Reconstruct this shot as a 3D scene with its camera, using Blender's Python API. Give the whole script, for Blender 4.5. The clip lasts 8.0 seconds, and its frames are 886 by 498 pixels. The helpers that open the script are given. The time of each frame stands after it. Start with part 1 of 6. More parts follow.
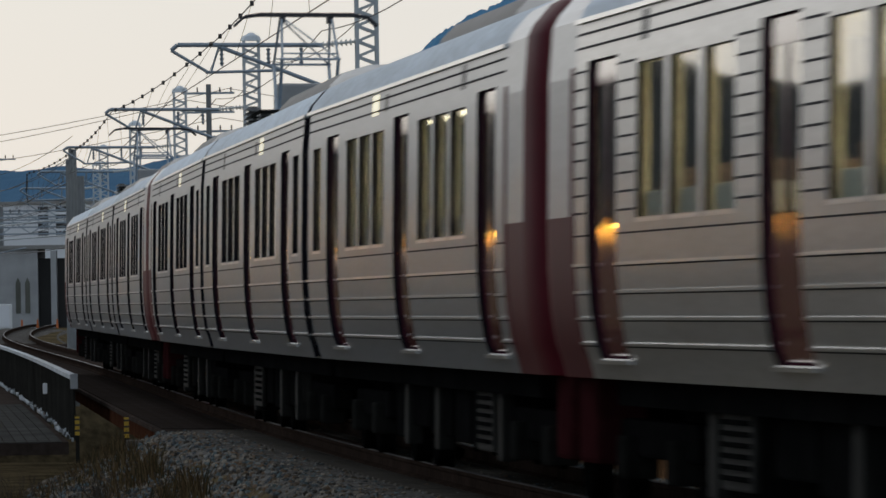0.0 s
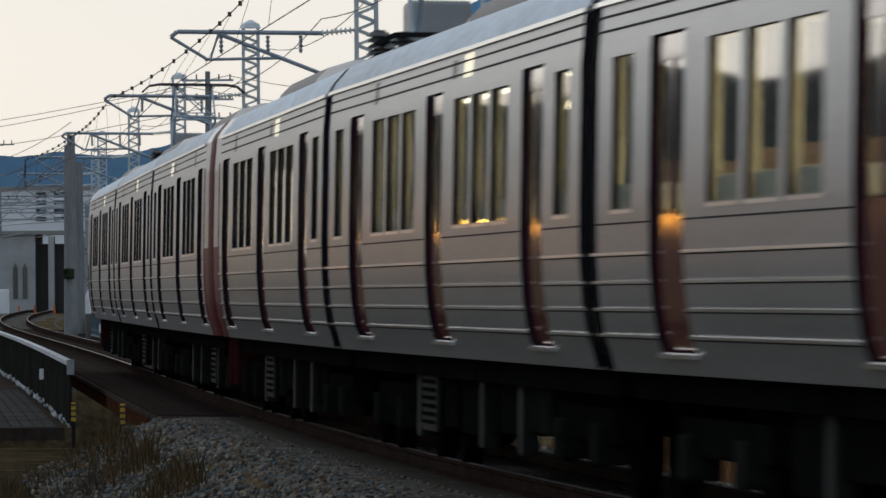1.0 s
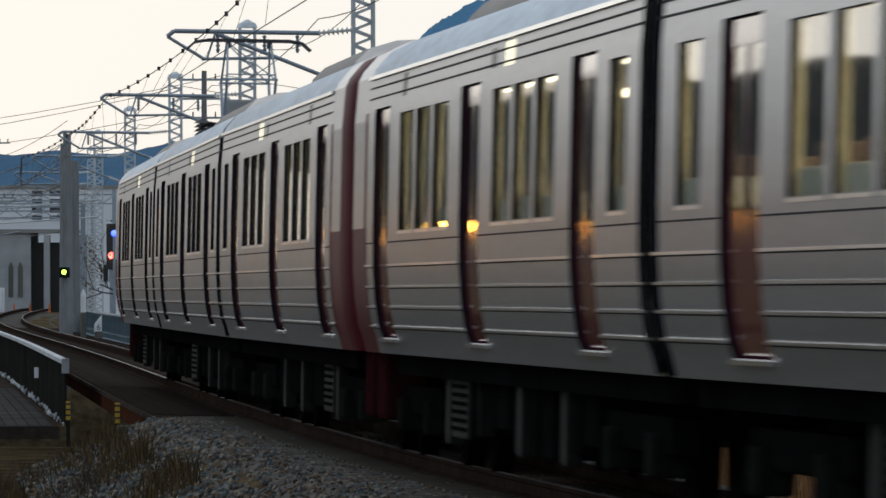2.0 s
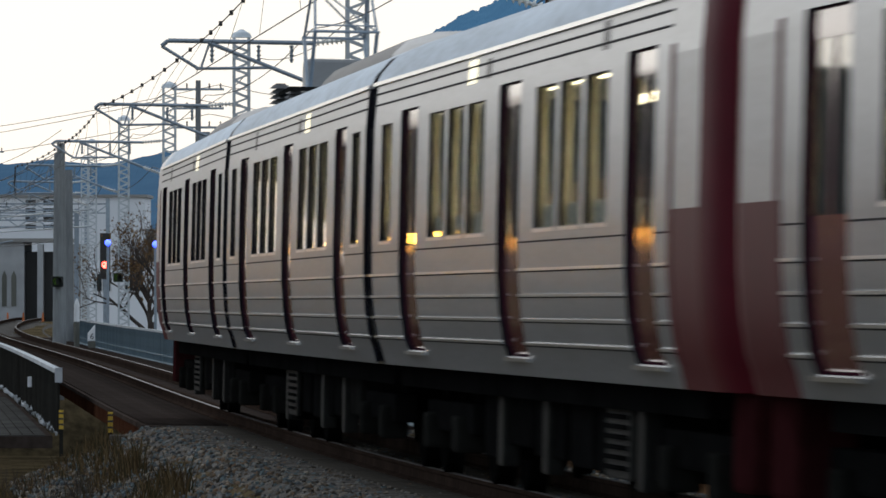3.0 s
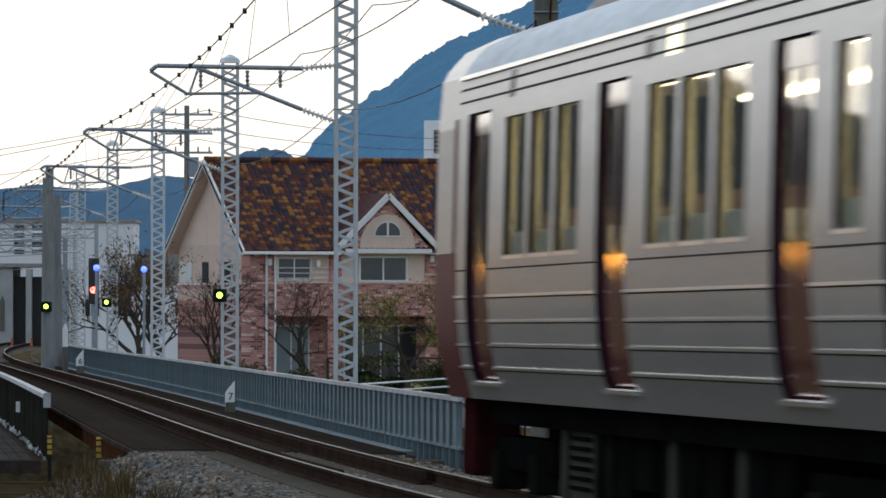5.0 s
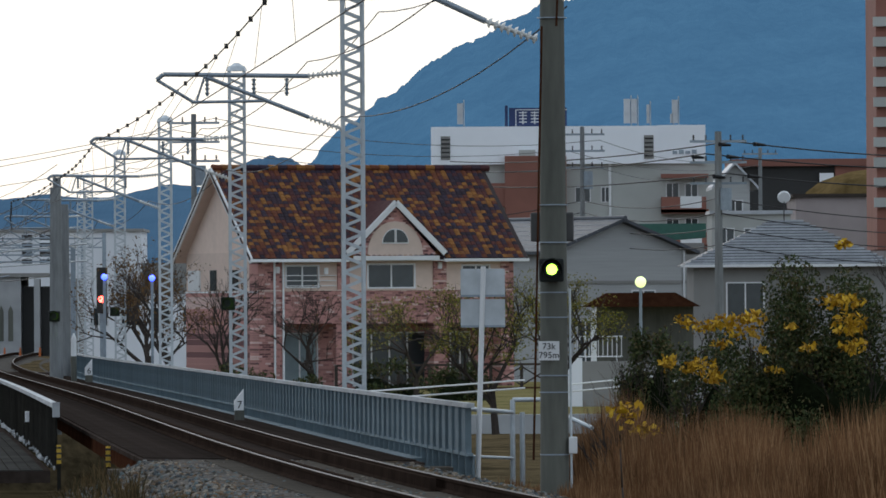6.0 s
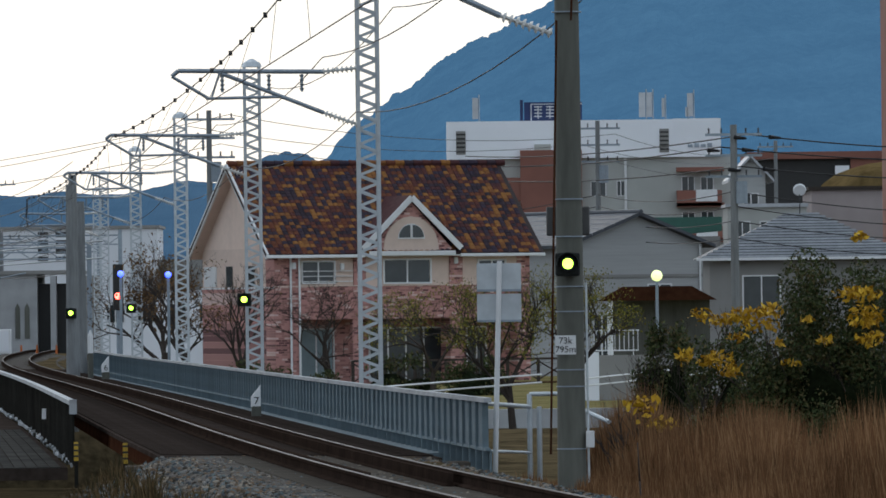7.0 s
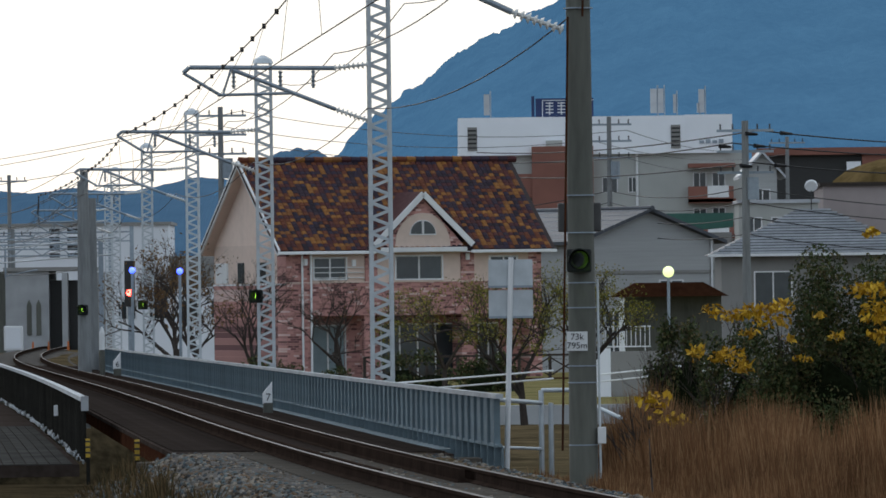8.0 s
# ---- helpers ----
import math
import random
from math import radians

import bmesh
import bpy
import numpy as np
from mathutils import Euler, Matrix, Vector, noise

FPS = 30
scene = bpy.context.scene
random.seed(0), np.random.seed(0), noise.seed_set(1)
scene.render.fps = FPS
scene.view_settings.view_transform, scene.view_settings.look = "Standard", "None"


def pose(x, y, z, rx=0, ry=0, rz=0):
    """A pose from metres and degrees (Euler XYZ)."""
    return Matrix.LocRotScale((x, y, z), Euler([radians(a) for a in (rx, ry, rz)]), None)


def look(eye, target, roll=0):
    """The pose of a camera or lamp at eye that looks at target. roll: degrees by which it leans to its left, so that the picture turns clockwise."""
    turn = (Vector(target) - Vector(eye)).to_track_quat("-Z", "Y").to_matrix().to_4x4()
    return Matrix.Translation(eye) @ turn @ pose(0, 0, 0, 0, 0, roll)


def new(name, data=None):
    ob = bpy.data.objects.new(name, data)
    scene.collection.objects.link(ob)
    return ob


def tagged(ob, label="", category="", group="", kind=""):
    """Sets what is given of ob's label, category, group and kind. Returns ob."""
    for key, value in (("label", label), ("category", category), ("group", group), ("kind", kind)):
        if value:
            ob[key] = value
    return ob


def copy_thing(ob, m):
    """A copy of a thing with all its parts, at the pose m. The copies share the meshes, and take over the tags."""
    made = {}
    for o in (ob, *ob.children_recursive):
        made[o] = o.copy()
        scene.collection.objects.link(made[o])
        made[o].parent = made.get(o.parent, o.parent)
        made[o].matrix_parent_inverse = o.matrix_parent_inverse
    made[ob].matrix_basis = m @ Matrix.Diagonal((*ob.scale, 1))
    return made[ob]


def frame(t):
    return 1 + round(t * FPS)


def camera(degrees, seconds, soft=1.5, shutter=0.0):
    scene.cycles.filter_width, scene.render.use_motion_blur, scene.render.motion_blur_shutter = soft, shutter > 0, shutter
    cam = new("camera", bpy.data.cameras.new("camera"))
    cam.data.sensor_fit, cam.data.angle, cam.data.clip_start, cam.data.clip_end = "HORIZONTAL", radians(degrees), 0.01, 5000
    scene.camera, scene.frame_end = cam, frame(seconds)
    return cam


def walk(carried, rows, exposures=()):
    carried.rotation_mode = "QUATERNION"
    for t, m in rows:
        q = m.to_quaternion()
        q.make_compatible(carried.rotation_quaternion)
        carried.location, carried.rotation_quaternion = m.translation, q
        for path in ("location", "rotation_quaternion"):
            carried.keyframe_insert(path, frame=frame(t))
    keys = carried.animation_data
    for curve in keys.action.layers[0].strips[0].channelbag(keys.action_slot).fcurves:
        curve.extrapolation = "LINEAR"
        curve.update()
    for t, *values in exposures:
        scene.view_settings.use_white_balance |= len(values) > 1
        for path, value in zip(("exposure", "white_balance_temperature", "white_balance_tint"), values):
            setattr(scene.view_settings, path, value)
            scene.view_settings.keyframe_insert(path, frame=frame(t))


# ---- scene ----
cam = camera(6.85, 8.0, soft=1.6, shutter=0.55)
EYE = Vector((0.0, 0.0, 1.716))


def aim(yaw, pitch, roll):
    """Camera pose: degrees to the right of +y, up, and of lean to the right."""
    a, b = radians(yaw), radians(pitch)
    way = Vector((math.sin(a) * math.cos(b), math.cos(a) * math.cos(b), math.sin(b)))
    return look(EYE, EYE + way, -roll)


walk(cam, [
    (0.0, aim(0.0847, 0.1506, 0.941)), (0.5, aim(0.0880, 0.0969, 0.646)),
    (1.0, aim(0.1018, 0.0667, 0.424)), (1.5, aim(0.1213, 0.0600, 0.253)),
    (3.0, aim(0.1857, 0.1515, -0.039)), (3.5, aim(0.2550, 0.2077, -0.056)),
    (4.0, aim(0.2908, 0.2532, -0.080)), (4.5, aim(0.2964, 0.2781, -0.030)),
    (5.0, aim(0.2739, 0.3481, -0.083)), (6.5, aim(0.1534, 0.4007, 0.601)),
    (7.0, aim(0.0898, 0.3602, 0.696)), (7.5, aim(0.0545, 0.3404, 0.792)),
    (8.0, aim(0.0, 0.3327, 0.745))], exposures=[(0.0, -0.55), (1.0, -0.42), (1.5, -0.35), (3.0, -0.1), (4.5, 0.0), (8.0, 0.0)])

# ---- light: a pale overcast evening sky, brighter over the far hills ----
world = bpy.data.worlds.new("evening_sky")
scene.world = world
world.use_nodes = True
wn, wl = world.node_tree.nodes, world.node_tree.links
wn.clear()
sky = wn.new("ShaderNodeTexSky")
sky.sky_type, sky.sun_disc = "NISHITA", False
sky.sun_elevation, sky.sun_rotation = radians(24), radians(-15)
sky_bg = wn.new("ShaderNodeBackground")
sky_bg.inputs["Strength"].default_value = 0.012
# cloud cover: pale over the evening horizon ahead, duller overhead and behind
cloud_bg = wn.new("ShaderNodeBackground")
cloud_ramp = wn.new("ShaderNodeValToRGB")
cloud_co = wn.new("ShaderNodeTexCoord")
cloud_dot = wn.new("ShaderNodeVectorMath")
cloud_dot.operation = "DOT_PRODUCT"
cloud_dot.inputs[1].default_value = (-0.17, 0.98, 0.10)
wl.new(cloud_co.outputs["Generated"], cloud_dot.inputs[0])
wl.new(cloud_dot.outputs["Value"], cloud_ramp.inputs["Fac"])
ramp = cloud_ramp.color_ramp
ramp.elements[0].position, ramp.elements[0].color = 0.0, (0.575, 0.665, 0.765, 1)
ramp.elements[1].position, ramp.elements[1].color = 1.0, (0.885, 0.90, 0.905, 1)
mid = ramp.elements.new(0.75)
mid.color = (0.595, 0.675, 0.765, 1)
wl.new(cloud_ramp.outputs["Color"], cloud_bg.inputs["Color"])
cloud_bg.inputs["Strength"].default_value = 1.03
sky_add = wn.new("ShaderNodeAddShader")
sky_out = wn.new("ShaderNodeOutputWorld")
wl.new(sky.outputs[0], sky_bg.inputs["Color"])
wl.new(sky_bg.outputs[0], sky_add.inputs[0])
wl.new(cloud_bg.outputs[0], sky_add.inputs[1])
wl.new(sky_add.outputs[0], sky_out.inputs["Surface"])
sun = new("sun", bpy.data.lights.new("sun", "SUN"))
sun.data.energy, sun.data.angle, sun.data.color = 0.5, radians(60), (1.0, 0.98, 0.97)
sun.matrix_world = look((0, 0, 50), (20, -70, 5))


# ---- materials ----
def material(name, color, rough=0.7, metal=0.0, grain=6.0, spread=0.25, bump=0.0, second=None, stretch=(1, 1, 1), emit=None, strength=0.0, spec=0.5):
    """A surface with variation at two scales (grain: features a metre), in object space."""
    m = bpy.data.materials.new(name)
    m.use_nodes = True
    n, l = m.node_tree.nodes, m.node_tree.links
    b = n["Principled BSDF"]
    b.inputs["Roughness"].default_value, b.inputs["Metallic"].default_value = rough, metal
    b.inputs["Specular IOR Level"].default_value = spec
    co, mp = n.new("ShaderNodeTexCoord"), n.new("ShaderNodeMapping")
    mp.inputs["Scale"].default_value = stretch
    l.new(co.outputs["Object"], mp.inputs["Vector"])
    big, fine = n.new("ShaderNodeTexNoise"), n.new("ShaderNodeTexNoise")
    big.inputs["Scale"].default_value, big.inputs["Detail"].default_value = grain * 0.13, 4
    fine.inputs["Scale"].default_value, fine.inputs["Detail"].default_value = grain, 5
    l.new(mp.outputs[0], big.inputs["Vector"])
    l.new(mp.outputs[0], fine.inputs["Vector"])
    info = n.new("ShaderNodeObjectInfo")
    mixf = n.new("ShaderNodeMix")
    mixf.data_type = "FLOAT"
    mixf.inputs[0].default_value = 0.45
    l.new(big.outputs["Fac"], mixf.inputs[2])
    l.new(fine.outputs["Fac"], mixf.inputs[3])
    r = n.new("ShaderNodeValToRGB")
    lo = tuple(c * (1 - spread) for c in color)
    hi = tuple(min(1, c * (1 + spread)) for c in (second or color))
    r.color_ramp.elements[0].position, r.color_ramp.elements[0].color = 0.32, (*lo, 1)
    r.color_ramp.elements[1].position, r.color_ramp.elements[1].color = 0.68, (*hi, 1)
    l.new(mixf.outputs[0], r.inputs["Fac"])
    hue = n.new("ShaderNodeHueSaturation")
    vary = n.new("ShaderNodeMapRange")
    vary.inputs["To Min"].default_value, vary.inputs["To Max"].default_value = 0.9, 1.1
    l.new(info.outputs["Random"], vary.inputs["Value"])
    l.new(vary.outputs[0], hue.inputs["Value"])
    l.new(r.outputs["Color"], hue.inputs["Color"])
    l.new(hue.outputs["Color"], b.inputs["Base Color"])
    if bump:
        bp = n.new("ShaderNodeBump")
        bp.inputs["Strength"].default_value, bp.inputs["Distance"].default_value = 0.6, bump
        l.new(fine.outputs["Fac"], bp.inputs["Height"])
        l.new(bp.outputs[0], b.inputs["Normal"])
    if emit:
        b.inputs["Emission Color"].default_value, b.inputs["Emission Strength"].default_value = (*emit, 1), strength
    return m


def glass(name, tint, gloss=7.0, rough=0.03):
    m = bpy.data.materials.new(name)
    m.use_nodes = True
    n, l = m.node_tree.nodes, m.node_tree.links
    n.clear()
    out, mix = n.new("ShaderNodeOutputMaterial"), n.new("ShaderNodeMixShader")
    clear, shine, fres = n.new("ShaderNodeBsdfTransparent"), n.new("ShaderNodeBsdfGlossy"), n.new("ShaderNodeLayerWeight")
    power = n.new("ShaderNodeMath")
    power.operation = "POWER"
    clear.inputs["Color"].default_value = (*tint, 1)
    shine.inputs["Roughness"].default_value = rough
    power.inputs[1].default_value = gloss
    l.new(fres.outputs["Facing"], power.inputs[0])
    l.new(power.outputs[0], mix.inputs[0])
    l.new(clear.outputs[0], mix.inputs[1])
    l.new(shine.outputs[0], mix.inputs[2])
    l.new(mix.outputs[0], out.inputs[0])
    return m


def lamp(name, color, strength):
    return material(name, (0.6, 0.6, 0.6), emit=color, strength=strength)


STEEL = material("brushed_steel", (0.222, 0.240, 0.266), 0.33, 0.6, 9, 0.16, stretch=(0.35, 3, 3))
STEEL_ROOF = material("roof_steel", (0.36, 0.43, 0.50), 0.6, 0.2, 5, 0.25, stretch=(0.4, 2, 2))
STEEL_BARE = material("bare_stainless_steel", (0.36, 0.36, 0.365), 0.3, 0.7, 9, 0.2, stretch=(0.35, 3, 3))
# Near-black for grooves and dark lines, and for the drawn rib shadows.
GROOVE_AND_SHADOW = material("dark_groove", (0.02, 0.02, 0.024), 0.8, 0.0, 6, 0.3, spec=0.1)
UNDER_PALE = material("pale_equipment_case", (0.018, 0.018, 0.017), 0.8, 0.0, 6, 0.4, spec=0.05)
RIB = material("polished_rib", (0.62, 0.62, 0.62), 0.28, 0.8, 9, 0.1)
# Skirt red is a darker, rougher version of the cab red.
SKIRT_RED = material("sooty_red_skirt", (0.030, 0.008, 0.009), 0.9, 0.0, 6, 0.4, spec=0.0)
RED = material("red_car_paint", (0.075, 0.005, 0.011), 0.5, 0.0, 4, 0.22, spec=0.08)
DOOR_RED = material("dark_red_door_paint", (0.085, 0.012, 0.024), 0.12, 0.0, 4, 0.2)
CREAM = material("cream_panel", (0.70, 0.65, 0.49), 0.6, 0.0, 5, 0.12)
SEAT = material("seat_cloth", (0.16, 0.10, 0.06), 0.9, 0.0, 20, 0.3)
SEAT_COVER = material("white_seat_cover", (0.72, 0.73, 0.75), 0.85, 0.0, 20, 0.08)
FLAT_BLACK = material("black_rubber", (0.014, 0.014, 0.019), 0.9, 0.0, 12, 0.3, spec=0.0)
UNDER = material("sooty_underframe", (0.006, 0.006, 0.006), 0.9, 0.0, 7, 0.5, spec=0.0)
UNDER_BOX = material("grey_equipment_case", (0.012, 0.012, 0.011), 0.85, 0.0, 6, 0.6, spec=0.0)
AC_GREY = material("roof_unit_grey", (0.085, 0.085, 0.085), 0.6, 0.2, 5, 0.3)
AC_SIDE = material("pale_roof_unit_end", (0.32, 0.32, 0.32), 0.5, 0.4, 5, 0.2)
CAR_GLASS = glass("car_glass", (0.90, 0.90, 0.84), 5.0)
CAR_LAMP = lamp("interior_lamp", (1.0, 0.89, 0.66), 19.0)
SIGN_LAMP = lamp("lit_car_sign", (1.0, 0.92, 0.62), 1.3)
RED_LAMP = lamp("red_lamp", (1.0, 0.06, 0.04), 9.0)
RAIL = material("worn_rail_steel", (0.035, 0.024, 0.019), 0.9, 0.0, 8, 0.35, spec=0.0)
RAIL_TOP = material("bright_rail_head", (0.09, 0.082, 0.078), 0.6, 0.0, 8, 0.35, spec=0.15)
RUST = material("rusty_girder", (0.05, 0.021, 0.012), 0.9, 0.0, 5, 0.5, 0.004, spec=0.0)
DECK = material("weathered_deck", (0.055, 0.043, 0.037), 0.9, 0.0, 6, 0.5, 0.004, spec=0.0)
SLEEPER = material("sleeper_concrete", (0.10, 0.088, 0.075), 0.9, 0.0, 7, 0.35, 0.003, spec=0.0)
BALLAST = material("ballast_stone", (0.055, 0.049, 0.043), 0.95, 0.0, 22, 0.6, 0.03, second=(0.12, 0.11, 0.10), spec=0.0)
EARTH = material("dry_grassy_earth", (0.05, 0.042, 0.026), 0.95, 0.0, 3, 0.55, 0.03, second=(0.10, 0.075, 0.042), spec=0.0)
LAWN = material("pale_lawn", (0.14, 0.125, 0.05), 0.95, 0.0, 4, 0.3, 0.01, second=(0.20, 0.17, 0.08), spec=0.0)
FENCE = material("blue_grey_fence_paint", (0.14, 0.185, 0.21), 0.8, 0.0, 4, 0.3, spec=0.1)
FENCE_CAP = material("pale_fence_rail", (0.36, 0.38, 0.40), 0.7, 0.0, 4, 0.3, spec=0.2)
FENCE_DARK = material("dark_weathered_panel", (0.028, 0.027, 0.024), 0.9, 0.0, 4, 0.5, spec=0.0)
GALV = material("galvanised_steel", (0.50, 0.54, 0.57), 0.5, 0.35, 6, 0.18)
GALV_DARK = material("grey_bracket_tube", (0.27, 0.32, 0.37), 0.5, 0.3, 6, 0.2)
CONCRETE = material("pole_concrete", (0.105, 0.107, 0.092), 0.9, 0.0, 5, 0.25, 0.002, stretch=(3, 3, 0.5))
POLE_GREY = material("weathered_pole_grey", (0.19, 0.20, 0.205), 0.85, 0.0, 4, 0.25, 0.002, stretch=(3, 3, 0.5))
LINE_BLACK = material("black_insulated_cable", (0.012, 0.012, 0.014), 0.6, 0.0, 10, 0.2, spec=0.2)
CONCRETE_PALE = material("pale_concrete", (0.36, 0.37, 0.38), 0.9, 0.0, 1.2, 0.2)
WIRE = material("weathered_wire", (0.05, 0.05, 0.055), 0.6, 0.4, 10, 0.2)
PORCELAIN = material("white_porcelain", (0.66, 0.66, 0.64), 0.25, 0.0, 8, 0.1)
WHITE = material("white_paint", (0.72, 0.73, 0.74), 0.6, 0.0, 2, 0.08)
BLACK = material("black_paint", (0.02, 0.02, 0.02), 0.5, 0.0, 5, 0.2)
YELLOW = material("yellow_paint", (0.55, 0.36, 0.03), 0.6, 0.0, 5, 0.25)


# ---- mesh helpers ----
def mesh_object(name, bm, mat, smooth=False):
    me = bpy.data.meshes.new(name)
    bmesh.ops.recalc_face_normals(bm, faces=bm.faces[:])
    if smooth:
        for e in bm.edges:
            e.smooth = e.calc_face_angle(0.0) < 0.6
    bm.to_mesh(me)
    bm.free()
    for p in me.polygons:
        p.use_smooth = smooth
    for m in (mat if isinstance(mat, (list, tuple)) else (mat,)):
        me.materials.append(m)
    return new(name, me)


def part(name, bm, mat, parent, label="", smooth=False):
    ob = mesh_object(name, bm, mat, smooth)
    ob.parent = parent
    return tagged(ob, label)


def share(ob, parent, m, name=None):
    """Another piece on the same mesh."""
    o = new(name or ob.name.split(".")[0], ob.data)
    o.parent, o.matrix_basis = parent, m
    return o


def thing(name, label, category, m=None, group="", kind=""):
    ob = new(name)
    if m is not None:
        ob.matrix_basis = m
    return tagged(ob, label, category, group, kind)


def box(bm, x0, x1, y0, y1, z0, z1, bevel=0.0, mat=0):
    r = bmesh.ops.create_cube(bm, size=1.0)
    bmesh.ops.scale(bm, verts=r["verts"], vec=(x1 - x0, y1 - y0, z1 - z0))
    bmesh.ops.translate(bm, verts=r["verts"], vec=((x0 + x1) / 2, (y0 + y1) / 2, (z0 + z1) / 2))
    faces = {f for v in r["verts"] for f in v.link_faces}
    for f in faces:
        f.material_index = mat
    if bevel:
        bmesh.ops.bevel(bm, geom=list({e for f in faces for e in f.edges}), offset=bevel, segments=2, affect="EDGES", profile=0.6)
    return bm


def B(*a, **k):
    return box(bmesh.new(), *a, **k)


def tube(bm, p0, p1, r0, r1=None, n=8, mat=0):
    p0, p1 = Vector(p0), Vector(p1)
    d = p1 - p0
    r = bmesh.ops.create_cone(bm, cap_ends=True, segments=n, radius1=r0, radius2=r0 if r1 is None else r1, depth=d.length)
    q = d.to_track_quat("Z", "Y").to_matrix().to_4x4()
    bmesh.ops.transform(bm, verts=r["verts"], matrix=Matrix.Translation((p0 + p1) / 2) @ q)
    if mat:
        for f in {f for v in r["verts"] for f in v.link_faces}:
            f.material_index = mat
    return bm


def T(*a, **k):
    return tube(bmesh.new(), *a, **k)


def bar(bm, p0, p1, w, d, up=(0, 0, 1)):
    """A flat bar from p0 to p1."""
    p0, p1 = Vector(p0), Vector(p1)
    z = (p1 - p0).normalized()
    x = z.cross(Vector(up))
    x = x.normalized() if x.length > 1e-4 else Vector((1, 0, 0))
    y = z.cross(x)
    m = Matrix((x, y, z)).transposed().to_4x4()
    m.translation = (p0 + p1) / 2
    r = bmesh.ops.create_cube(bm, size=1.0)
    bmesh.ops.transform(bm, verts=r["verts"], matrix=m @ Matrix.Diagonal((w, d, (p1 - p0).length, 1)))
    return bm


def raw(verts, faces, mats=None):
    me = bpy.data.meshes.new("raw")
    me.from_pydata([tuple(v) for v in verts], [], faces)
    if mats:
        me.polygons.foreach_set("material_index", mats)
    bm = bmesh.new()
    bm.from_mesh(me)
    bpy.data.meshes.remove(me)
    return bm


def prism(poly, axis, a, b):
    """A polygon in a plane, drawn out along an axis from a to b. axis 'y': polygon of (x, z); 'x': of (y, z)."""
    def at(p, c):
        return (p[0], c, p[1]) if axis == "y" else (c, p[0], p[1])
    n = len(poly)
    v = [at(p, a) for p in poly] + [at(p, b) for p in poly]
    f = [tuple(range(n)), tuple(range(2 * n - 1, n - 1, -1))] + [(i, (i + 1) % n, n + (i + 1) % n, n + i) for i in range(n)]
    return raw(v, f)


# ---- the line of the track: s metres along it, offsets to its right ----
CANT = 0.018
S0, S1, DS = -280.0, 900.0, 1.0
_ss = np.arange(S0, S1, DS)
_c = np.clip(_ss, 30.0, 372.0)
_heading = -0.19882 + 0.00277501 * _c - 4.06067e-05 * _c ** 2 / 2 + 1.74486e-07 * _c ** 3 / 3 - 2.17273e-10 * _c ** 4 / 4
_x = np.concatenate([[0], np.cumsum(np.sin((_heading[1:] + _heading[:-1]) / 2) * DS)])
_y = np.concatenate([[0], np.cumsum(np.cos((_heading[1:] + _heading[:-1]) / 2) * DS)])
_x += -1.267 - np.interp(89.0, _ss, _x)
_y += 88.31 - np.interp(89.0, _ss, _y)


def rail_z(s):
    return -0.00469406 * (max(s, 0.0) - 60) + 6.69382e-06 * min(max(s - 60, 0.0), 320) ** 2


def line(s, off=0.0, z=0.0, cant=True):
    x, y, h = (float(np.interp(s, _ss, a)) for a in (_x, _y, _heading))
    c = CANT if cant else 0.0
    o = off * math.cos(c) + z * math.sin(c)
    return Vector((x + o * math.cos(h), y - o * math.sin(h), z * math.cos(c) - off * math.sin(c) + rail_z(s)))


def heading(s):
    return float(np.interp(s, _ss, _heading))


def along(s, off=0.0, z=0.0):
    """A frame on the line: x away from the viewer, y to the left, z up."""
    p = line(s, off, z, False)
    return Matrix.Translation(p) @ pose(0, 0, 0, 0, 0, 90 - math.degrees(heading(s)))


def off_at(x, y):
    """The line's own s and offset near a point, for y ahead of the viewer."""
    s = float(np.interp(y, _y, _ss))
    h = heading(s)
    return s, (x - float(np.interp(s, _ss, _x))) * math.cos(h)


def swept(profile, s_values, closed=True, cant=True):
    """A profile of (offset, z) swept along the track."""
    n, v, f = len(profile), [], []
    for s in s_values:
        v += [line(s, o, z, cant) for o, z in profile]
    m = n if closed else n - 1
    for k in range(len(s_values) - 1):
        for i in range(m):
            j = (i + 1) % n
            f.append((k * n + i, k * n + j, (k + 1) * n + j, (k + 1) * n + i))
    if closed:
        e = (len(s_values) - 1) * n
        f += [tuple(range(n)), tuple(range(e + n - 1, e - 1, -1))]
    return raw(v, f)


# ---- ground, one sheet to the horizon ----
def ground_z(x, y):
    s, off = off_at(x, min(max(y, -200), 850)) if y > -200 else (0, 0)
    base = rail_z(s) - 1.15
    if off > 3:
        base = rail_z(s) - 1.15 - min(1.0, max(0.0, (s - 90) / 60)) * 0.45
    if off < -3 and y < 60:
        base = rail_z(s) - 0.9
    z = base
    edge = abs(off)
    if edge < 4.2 and (s < 97 or s > 285):
        z = max(z, rail_z(s) - 0.22 - max(0.0, edge - 1.9) * 0.55)
    if 97 <= s <= 283 and -9 < off < 4.6:
        z = base - 3.5
    if y > 420:
        z = -2.2
    return z + 0.05 * noise.noise(Vector((x * 0.4, y * 0.4, 0)))


